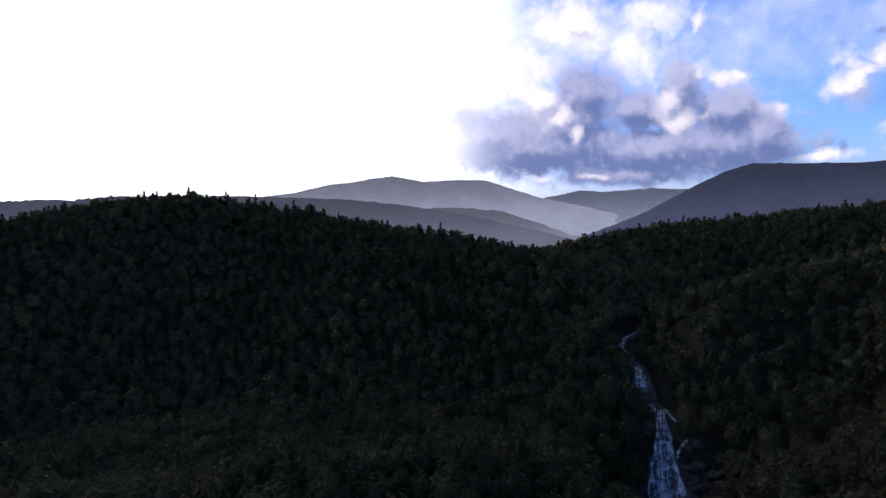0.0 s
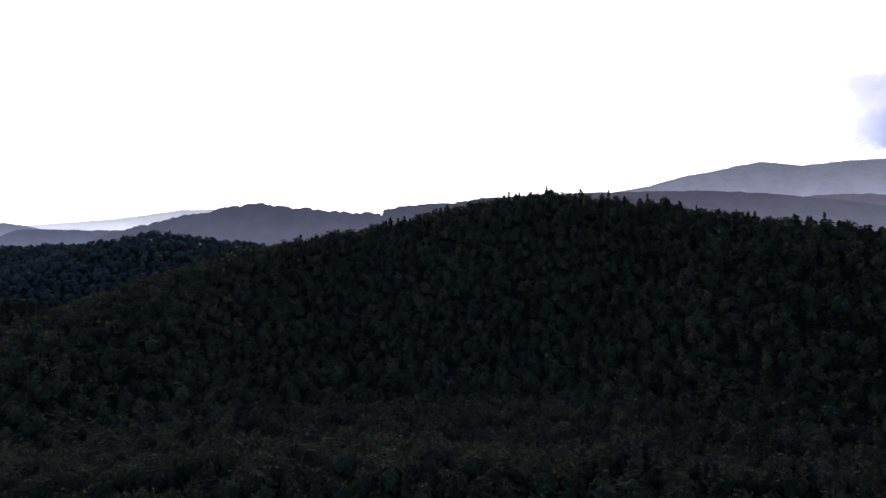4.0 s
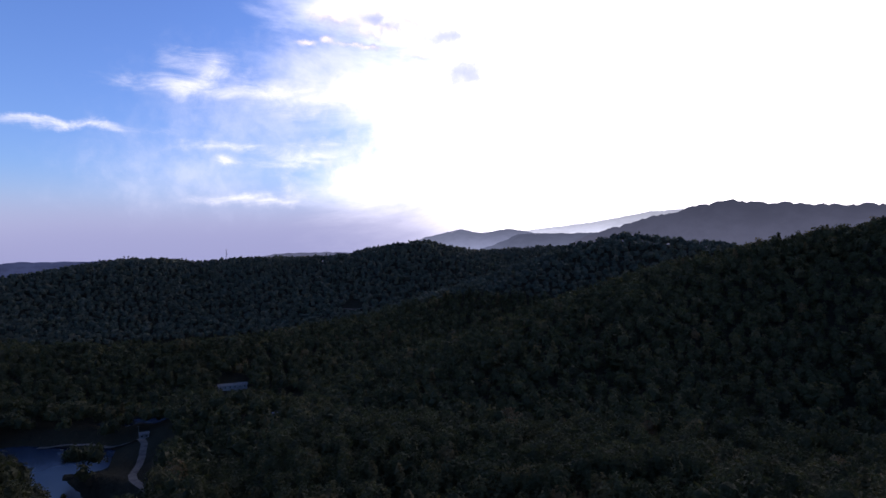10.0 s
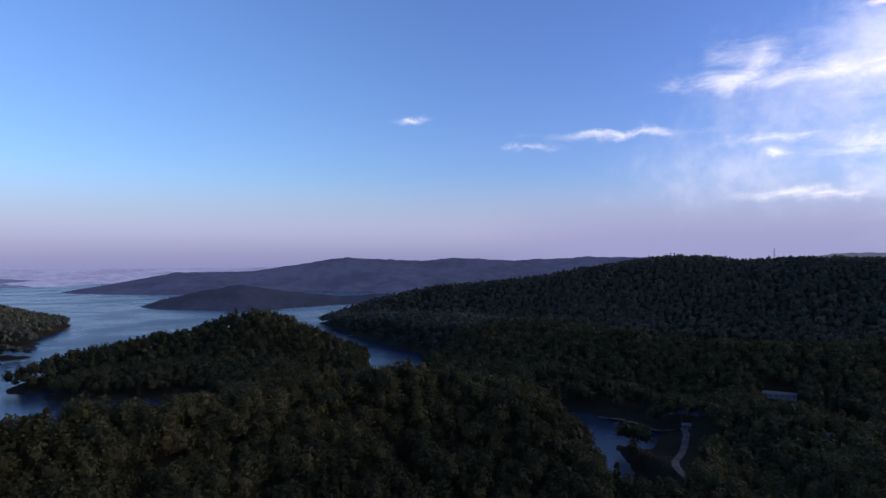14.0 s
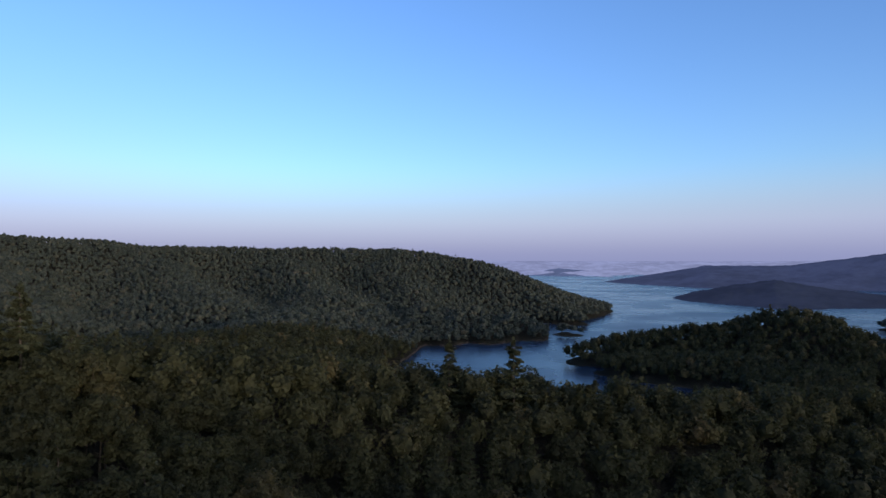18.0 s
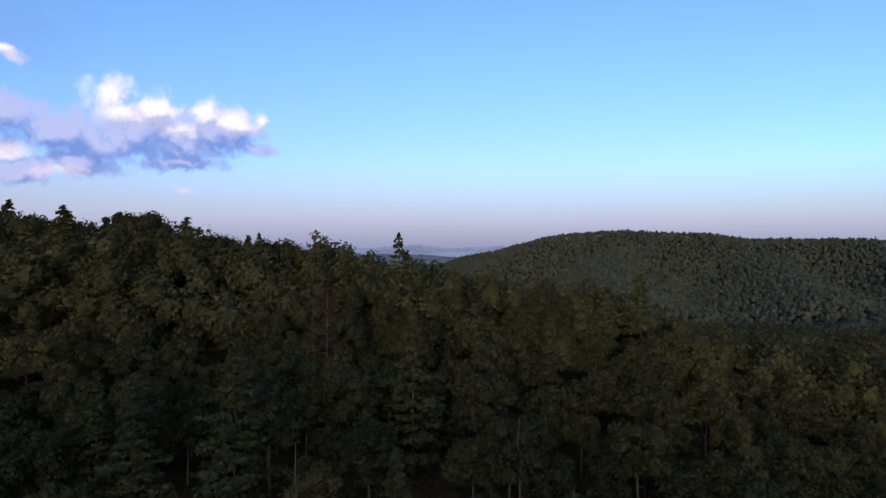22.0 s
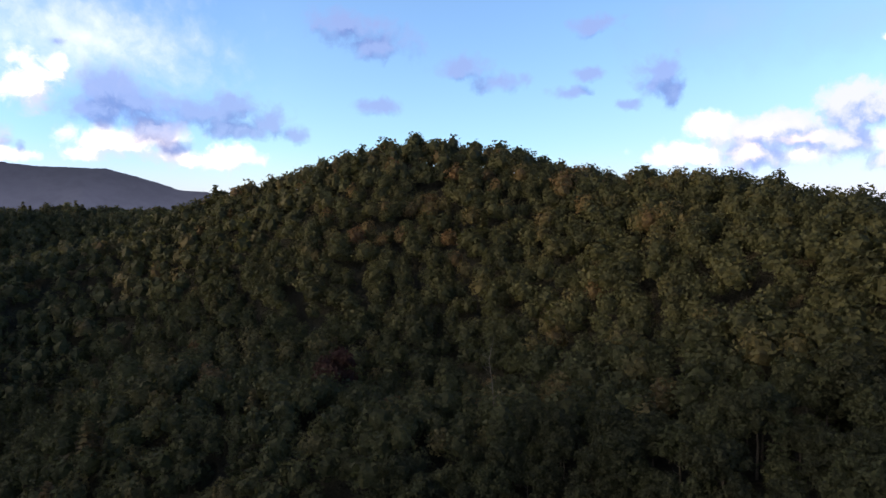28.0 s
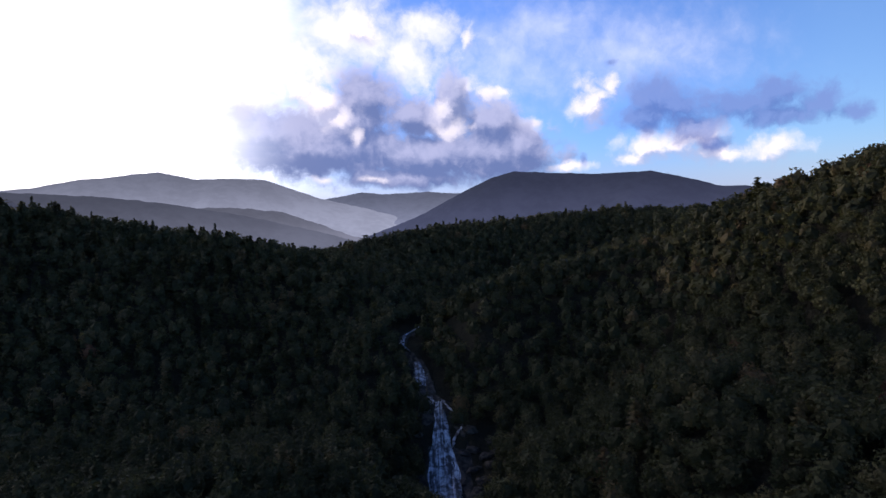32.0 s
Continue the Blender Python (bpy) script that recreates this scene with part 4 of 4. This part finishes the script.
A = [shell_crown(20 + k, 260, 0.58, 4.7 + 0.12 * k, 16.4 + 0.4 * k, 14, core=0.56) for k in range(8)] + [(*pine_crown(40 + k, 18.5, 14, 6, 3, 0.95, 3.8, double=False), 0) for k in range(3)]
B = [shell_crown(60 + k, 54, 0.98, 4.9 + 0.12 * k, 16.6 + 0.4 * k, 9, DOME0, 0.7) for k in range(8)] + [(*pine_crown(80 + k, 18.0, 10, 5, 2, 1.5, 3.6, double=False), 0) for k in range(3)]
C = [shell_crown(100 + k, 9, 1.6, 4.7, 14, 5, DOME0, 0.84) for k in range(6)] + [(*pine_crown(120 + k, 14, 5, 3, 1, 1.9, double=False), 0) for k in range(2)]


def species(x, y, broad, pines, share):
    p = rng.integers(0, broad, len(x))
    b = bearing_of(x, y)
    s = share + 0.22 * ((b < 20) | (b > 345)) + 0.12 * (value_noise(x / 50, y / 50, 12) > 0.4)
    s = np.where((b > 252) & (b < 311), 0.02, s)
    m = rng.uniform(0, 1, len(x)) < s
    p[m] = broad + rng.integers(0, pines, m.sum())
    return p


# the near slope: the closest trees stand singly, the rest of the wood is joined
x, y, z = sites(6.9, 40, 330, 1)
order = np.argsort(np.hypot(x, y))
x, y, z = x[order], y[order], z[order]
kinds = species(x, y, 8, 3, 0.10)
first_broad, first_pine = np.flatnonzero(kinds < 8)[:280], np.flatnonzero(kinds >= 8)[:70]
single = np.zeros(len(x), bool)
single[first_broad] = single[first_pine] = True
near = [(float(x[k]), float(y[k]), float(z[k]), int(kinds[k])) for k in np.flatnonzero(single)]
x, y, z, kinds = x[~single], y[~single], z[~single], kinds[~single]
n = len(x)
x, y, z, scale = with_undergrowth(x, y, z, rng.uniform(0.72, 1.12, n), 5.5, 150, 330, 11)
kinds = np.concatenate([kinds, rng.integers(0, 8, len(x) - n)])
woodland("hillside_woods", A, kinds, x, y, z, scale, hues(x, y), "dense mixed forest of green and ochre crowns on the slope")
x, y, z = sites(7.7, 330, 760, 2)
x, y, z, scale = with_undergrowth(x, y, z, rng.uniform(0.75, 1.12, len(x)), 6.0, 330, 760, 12)
woodland("valley_woods", B, species(x, y, 8, 3, 0.10), x, y, z, scale, hues(x, y), "dense dark green forest covering the valley sides")
x, y, z = sites(8.6, 760, 2150, 3)
woodland("mountain_woods", C, species(x, y, 6, 2, 0.05), x, y, z, rng.uniform(0.85, 1.3, len(x)), hues(x, y), "far wooded mountain slopes above the lake", HAZED_LEAVES)

# coarser trees on slopes and valley floor that the camera does not see
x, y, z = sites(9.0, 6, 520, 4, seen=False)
woodland("turned_woods", C, rng.integers(0, 6, len(x)), x, y, z, rng.uniform(0.98, 1.35, len(x)), hues(x, y), "forest of the valley floor and slopes out of the camera's view")

# ---- single trees near by ----
def leaf_mesh(arrays, mat):
    v, f, n = arrays
    return raw_mesh("crown", v, f, mat, normals=n)


def broad_tree(seed, label, leaves=TREE_LEAVES, tall=17.0, wide=5.2, boughs=16):
    t = thing("broadleaf_tree", label, "tree", "trees of the near slope")
    part("trunk", raw_mesh("trunk", *trunk_arrays(seed, tall * 0.8, 0.30, 7), BARK), t, "grey-brown bark")
    part("crown", leaf_mesh(broad_crown(seed, boughs, 110, 0.36, wide, tall, 5.0), leaves), t)
    return t


def pine_tree(seed, tall=24.0, wide=5.0, tufts=20, whorls=14, taper=0.62, size=0.50, label="tall white pine with level tiers of grey-green boughs", group="pines of the near slope"):
    t = thing("pine_tree", label, "pine tree", group)
    part("trunk", raw_mesh("trunk", *trunk_arrays(seed, tall * 0.98, 0.32, 10, 0.3, 2.6, 0.15), BARK), t, "straight grey trunk")
    part("crown", leaf_mesh(pine_crown(seed, tall, whorls, 7, tufts, size, wide, 0.1, taper=taper), NEEDLES), t)
    return t


def dead_tree(seed, tall):
    t = thing("dead_tree", "bare pale dead tree standing among green crowns", "dead tree")
    part("trunk", raw_mesh("trunk", *trunk_arrays(seed, tall, 0.13, 14, 0.4, 2.6, 0.7, fork=True), DEAD_WOOD), t, "bleached bare wood")
    return t


def stand(t, b, r, scale=1.0, spin=0.0, z=None):
    px, py, _ = at(b, r)
    t.matrix_basis = pose(px, py, float(ground_at(np.array([px]), np.array([py]))[0]) if z is None else z, 0, 0, spin) @ Matrix.Scale(scale, 4)


label = "broadleaf tree with a dense green crown in the forest"
broad = [broad_tree(200 + k, label, tall=16 + 0.45 * k, wide=4.7 + 0.15 * k) for k in range(8)]
pines = [pine_tree(230 + k, 18 + 1.2 * k) for k in range(3)]
used = set()
for px, py, pz, kind in near:
    src = broad[kind] if kind < 8 else pines[kind - 8]
    s = float(rng.uniform(0.68, 1.06))
    m = pose(px, py, pz, 0, 0, float(rng.uniform(0, 360)))
    if kind not in used:
        used.add(kind)
        src.matrix_basis = m
        src.scale = (s, s, s)
    else:
        kept = src.scale.copy()
        src.scale = (s, s, s)
        copy_thing(src, m)
        src.scale = kept

# ---- trees that stand out ----
def tall_to(t, b, r, top_height, own, spin=0.0):
    """Stand a tree so that its tip reaches the given height."""
    px, py, _ = at(b, r)
    g = float(ground_at(np.array([px]), np.array([py]))[0])
    s = max(0.5, (top_height - g) / own)
    t.matrix_basis = pose(px, py, g, 0, 0, spin)
    t.scale = (s, s, s)


for b, r, top in ((246.2, 205, 132.0), (240.0, 200, 125.0), (235.2, 190, 124.0)):
    t = broad_tree(int(300 + b), "large oak standing above the skyline of the ridge", tall=19, wide=9.5, boughs=30)
    tall_to(t, b, r, top, 19.5, b)
for k, (b, r, top) in enumerate(GREAT_PINES):
    if r > 150:
        tall_to(pine_tree(400 + k, 20, 7.6, 46, 11, 0.95, 0.50), b, r, top, 20, b)
    else:
        tall_to(pine_tree(400 + k, 26, 7.0, 60, 17, 0.8, 0.46), b, r, top, 26, b)
for b, r, top in ((313.2, 440, 150.5), (312.4, 436, 149.0)):
    tall_to(pine_tree(int(b * 3), 24, 4.4, 34, 22), b, r, top - 1.5, 24, b)
# conifers that stand above the crest in front of the far ranges: bearing, range, height of the tip
for k, (b, r, top) in enumerate([(22.1, 646, 174.9), (19.1, 632, 170.0), (16.6, 625, 166.6), (13.3, 618, 160.9), (12.0, 611, 156.7), (10.7, 604, 152.4), (9.3, 604, 147.5), (7.5, 583, 142.8), (6.2, 576, 141.4), (2.0, 562, 135.9), (359.9, 555, 135.5), (355.3, 541, 121.8), (351.8, 534, 111.2), (349.2, 625, 116.1), (344.2, 653, 129.9), (338.3, 695, 143.6), (335.8, 695, 142.8)]):
    tall_to(pine_tree(820 + k % 4, 20, 4.2, 7, 10, 0.8, 0.85, "dark conifer standing above the wooded crest", "conifers of the far crest"), b, r, top, 20, b * 7)
t = thing("dying_tree", "dying tree with thin rust-red foliage and a pale trunk", "tree")
part("trunk", raw_mesh("trunk", *trunk_arrays(501, 15.5, 0.15, 16, 0.35, 3.2, 0.6, fork=True), DEAD_WOOD), t, "pale bare trunk")
part("crown", leaf_mesh(pine_crown(501, 17, 10, 5, 7, 0.30, 3.0, 0.5), RED_LEAVES), t, "sparse rust-red leaves")
tall_to(t, 230.8, 128, 115.4, 17)
for b, r, top, own in ((233.4, 86, 93.6, 14), (287.5, 168, 93.4, 17), (213.1, 95, 94.2, 13)):
    tall_to(dead_tree(int(600 + b), own), b, r, top, own, b)
t = broad_tree(700, "maple with dark red autumn leaves among green trees", RED_LEAVES, 15, 4.4)
tall_to(t, 302.2, 215, 82.5, 15)

# ---- the falls ----
def ribbon(line, widths, mat, name, lift=0.3, rough=0.5, cross=14, seed=0, sag=0.0):
    """A sheet laid along a line of the plan, uneven across."""
    r = np.random.default_rng(seed)
    pts = dense(line, 1.5)
    n = len(pts)
    s = np.linspace(0, 1, n)
    w = np.interp(s, np.linspace(0, 1, len(widths)), widths) * (1 + 0.12 * value_noise(s * 14, s * 0 + seed, 3))
    d = np.gradient(pts[:, :2], axis=0)
    d /= np.linalg.norm(d, axis=1)[:, None]
    side = np.stack([-d[:, 1], d[:, 0]], 1)
    q = np.linspace(-0.5, 0.5, cross)
    off = w[:, None] * q[None] + 0.5 * value_noise(s[:, None] * 18 + 0 * q, q[None] * 6 + seed + 0 * s[:, None], 5)
    x = pts[:, 0, None] + side[:, 0, None] * off
    y = pts[:, 1, None] + side[:, 1, None] * off
    z = pts[:, 2, None] + lift + rough * value_noise(s[:, None] * 8 + 0 * q, q[None] * 9 + 0 * s[:, None] + seed, 6) - sag * (2 * q[None]) ** 2
    return raw_mesh(name, np.stack([x, y, z], -1).reshape(-1, 3), grid_faces(n, cross), mat, 4, True)


falls = thing("waterfall", "long white waterfall sliding down a granite slope", "waterfall")
bed = new("rock_face", ribbon(FALLS, [5, 6, 8, 9, 12, 14, 20, 28, 32, 34, 30], ROCK, "rock_face", -0.1, 1.6, 24, 2))
tagged(bed, "dark wet granite slope under the falls", "rock face", kind="structure")
part("upper_cascade", ribbon(FALLS[:2], [0.9, 1.6], FOAM, "upper_cascade", 1.0, 0.4, 8, 3, 0.4), falls)
part("upper_cascade", ribbon(FALLS[1:3] + [(342.9, 391, 48.0)], [1.8, 4.0, 2.2], FOAM, "upper_cascade", 1.0, 0.4, 8, 4, 0.4), falls)
part("middle_cascade", ribbon([(342.2, 381, 43.2), (341.9, 372, 40.1), (341.7, 357, 34.0)], [3.4, 8.0, 7.0], FOAM, "middle_cascade", 1.1, 0.6, 10, 5, 0.5), falls)
part("main_fall", ribbon(FALLS[6:], [3, 7, 11, 15, 15, 12], FOAM, "main_fall", 1.5, 0.9, 22, 6, 0.6), falls)
part("left_veil", ribbon([(341.0, 346, 30.5), (341.1, 338, 27.5)], [3, 5], FOAM, "left_veil", 1.2, 0.4, 8, 7, 0.3), falls, "thin veil of water on dark rock")
part("side_strand", ribbon([(339.9, 340, 28.6), (338.9, 330, 24.5), (338.0, 322, 19.5)], [1.3, 1.7, 1.2], FOAM, "side_strand", 2.2, 0.3, 6, 8, 0.2), falls)
part("side_strand", ribbon([(338.1, 321, 19.5), (338.7, 315, 16.0), (339.0, 308, 12.5)], [1.0, 1.6, 1.4], FOAM, "side_strand", 2.0, 0.3, 6, 9, 0.2), falls)


def boulder(seed, size, flat, label):
    r = np.random.default_rng(seed)
    v, f = ico(2)
    n = np.array([noise.noise(Vector(p * 1.4) + Vector((seed, 0, 0))) for p in v])
    m = np.array([noise.noise(Vector(p * 4.0) + Vector((0, seed, 0))) for p in v])
    v = v * (1 + 0.45 * n + 0.12 * m)[:, None] * [size, size * r.uniform(0.6, 0.9), size * flat]
    ob = new("boulder", raw_mesh("boulder", v, f, ROCK))
    return tagged(ob, label, "boulder", "boulders beside the falls")


g = np.random.default_rng(31)
for k, (b, r, size) in enumerate([(335.9, 301, 4.2), (336.0, 286, 4.4), (337.0, 296, 3.6), (335.2, 309, 3.8), (336.9, 308, 3.6), (337.3, 318, 3.8), (337.9, 306, 3.0), (336.6, 280, 4.0), (337.9, 290, 3.2),
                                  (335.4, 294, 3.2), (334.8, 300, 3.0), (338.1, 279, 3.0), (342.2, 316, 3.0), (342.6, 330, 3.0), (341.0, 361, 2.6), (343.2, 378, 2.4), (342.3, 408, 2.6)]):
    ob = boulder(k, size, 0.45, "pale granite boulder beside the falls" if k in (1, 7, 8) else "dark wet granite boulder beside the falls")
    px, py, _ = at(b, r)
    gz = float(ground_at(np.array([px]), np.array([py]))[0])
    ob.matrix_world = pose(px, py, gz + 0.25 * size, g.uniform(-15, 15), g.uniform(-15, 15), g.uniform(0, 360))

# ---- shore rock along the mountain's foot ----
def bank(b0, b1, label):
    bs = np.arange(b0, b1, 0.15)
    rr = np.arange(600, 1300, 3.0)
    line = []
    for b in bs:
        px, py = -rr * math.sin(radians(b)), rr * math.cos(radians(b))
        i = np.flatnonzero(ground_at(px, py) > 0.3)
        line.append(rr[i[0]] if len(i) else np.nan)
    line = np.array(line)
    ok = ~np.isnan(line)
    if ok.sum() < 4:
        return
    line = np.interp(bs, bs[ok], line[ok])
    ups = np.array([-0.6, 0.6, 1.6, 2.4])
    outs = np.array([-2.5, -1.5, 0.5, 4.0])
    r = line[:, None] + outs[None] + 1.5 * value_noise(bs[:, None] * 9, outs[None], 3)
    z = ups[None] * (0.2 + 0.7 * np.abs(value_noise(bs[:, None] * 3, ups[None] * 0.5, 8)))
    x, y = -r * np.sin(np.radians(bs))[:, None], r * np.cos(np.radians(bs))[:, None]
    ob = new("shore_bank", raw_mesh("shore_bank", np.stack([x, y, z], -1).reshape(-1, 3), grid_faces(len(bs), 4), SHORE_ROCK, 4))
    tagged(ob, label, "shore", kind="structure")


bank(156.5, 172.0, "bare reddish rock bank along the lake shore")

# ---- works at the head of the inlet ----
def on_ground(b, r, lift=0.0):
    px, py, _ = at(b, r)
    return (px, py, float(ground_at(np.array([px]), np.array([py]))[0]) + lift)


def box(bm, size, centre, bevel=0.0):
    m = Matrix.Translation(centre) @ Matrix.Diagonal((*size, 1))
    made = bmesh.ops.create_cube(bm, size=1.0, matrix=m)
    if bevel:
        bmesh.ops.bevel(bm, geom=[e for e in bm.edges if all(v in made["verts"] for v in e.verts)], offset=bevel, segments=1, affect="EDGES")


def solid(name, bm, mat, parent, label=""):
    me = bpy.data.meshes.new(name)
    bm.to_mesh(me)
    bm.free()
    me.materials.append(mat)
    return part(name, me, parent, label)


def gable(bm, long, deep, low, high):
    x, y = long / 2, deep / 2
    v = [bm.verts.new(p) for p in ((-x, -y, low), (x, -y, low), (x, y, low), (-x, y, low), (-x, 0, high), (x, 0, high))]
    for f in ((0, 1, 5, 4), (2, 3, 4, 5), (1, 2, 5), (3, 0, 4), (3, 2, 1, 0)):
        bm.faces.new([v[k] for k in f])


def works_building(name, label, b, r, long, deep, high, turn, windows):
    t = thing(name, label, "building")
    bm = bmesh.new()
    box(bm, (long, deep, high + 2), (0, 0, high / 2 - 1))
    solid("wall", bm, CONCRETE, t, "pale concrete wall")
    bm = bmesh.new()
    gable(bm, long + 0.8, deep + 0.8, high, high + deep * 0.22)
    solid("roof", bm, METAL, t, "pale sheet-metal roof")
    for k in range(windows):
        bm = bmesh.new()
        box(bm, (1.2, 0.12, 1.1), ((k + 0.5) / windows * long - long / 2, -deep / 2 - 0.02, high * 0.6))
        solid("window", bm, ROCK, t, "dark window")
    t.matrix_basis = pose(*on_ground(b, r), 0, 0, turn)
    return t


works_building("long_shed", "long pale shed with a metal roof in a clearing", 92.7, 566, 24, 7, 3.6, 92.7, 6)
hut = works_building("gate_house", "small white hut on the bank of the inlet", 99.8, 440, 5.5, 4.5, 3.4, 99.8, 2)
bm = bmesh.new()
bmesh.ops.create_cone(bm, cap_ends=True, segments=8, radius1=0.18, radius2=0.1, depth=9, matrix=Matrix.Translation((1.5, 0, 4.5)))
pole = thing("light_pole", "tall grey pole beside the white hut", "pole")
solid("pole", bm, METAL, pole)
bm = bmesh.new()
box(bm, (1.1, 0.35, 0.2), (1.0, 0, 9.0), 0.05)
solid("lamp_head", bm, METAL, pole)
pole.matrix_basis = pose(*on_ground(100.4, 446), 0, 0, 100)


def road(points, width, label, name="road"):
    line = [(b, r, on_ground(b, r)[2]) for b, r in points]
    pts = dense(line, 4)
    d = np.gradient(pts[:, :2], axis=0)
    d /= np.linalg.norm(d, axis=1)[:, None]
    q = np.linspace(-0.5, 0.5, 5) * width
    x = pts[:, 0, None] - d[:, 1, None] * q
    y = pts[:, 1, None] + d[:, 0, None] * q
    z = ground_at(x.ravel(), y.ravel()).reshape(x.shape).max(axis=1)[:, None] + 0.25 - 0.06 * (q / width * 2) ** 2
    ob = new(name, raw_mesh(name, np.stack([x, y, z + 0 * x], -1).reshape(-1, 3), grid_faces(len(pts), 5), GRAVEL, 4, True))
    tagged(ob, label, "road", kind="structure")


road([(107.2, 488), (104.5, 472), (102.2, 455), (100.2, 445), (99.8, 425), (100.1, 398), (100.8, 370), (100.7, 342), (99.5, 316)], 4, "pale gravel road along the inlet")
road([(83.4, 1010), (81.8, 1000), (79.4, 1005)], 10, "pale gravel clearing on the wooded hillside")
road([(87.0, 905), (86.0, 900)], 8, "pale gravel clearing on the wooded hillside")

# ---- masts on the skylines ----
def lattice_tower(name, label, place, high, arms):
    t = thing(name, label, "tower")
    c = Cluster()
    w = high * 0.07
    for sx, sy in ((-1, -1), (1, -1), (1, 1), (-1, 1)):
        limb(c, (sx * w, sy * w, -3), (sx * 0.15, sy * 0.15, high), 0.14, 0.10, 4)
    for k in range(6):
        h0, h1 = high * k / 7, high * (k + 1) / 7
        a, b = w * (1 - k / 7), w * (1 - (k + 1) / 7)
        for sx, sy, ex, ey in ((-1, -1, 1, -1), (1, -1, 1, 1), (1, 1, -1, 1), (-1, 1, -1, -1)):
            limb(c, (sx * a, sy * a, h0), (ex * b, ey * b, h1), 0.07, 0.07, 4)
    part("frame", raw_mesh("frame", *c.arrays(), METAL), t)
    for k in range(arms):
        c = Cluster()
        limb(c, (-high * 0.16, 0, high * (0.72 + 0.11 * k)), (high * 0.16, 0, high * (0.72 + 0.11 * k)), 0.10, 0.10, 4)
        part("cross_arm", raw_mesh("cross_arm", *c.arrays(), METAL), t)
    t.matrix_basis = pose(*place, 0, 0, 20)


lattice_tower("transmission_tower", "grey lattice power tower on the wooded skyline", on_ground(92.9, 1295), 34, 3)
lattice_tower("radio_mast", "thin lattice radio mast on a distant ridge", at(15.9, 2300, 262), 40, 0)
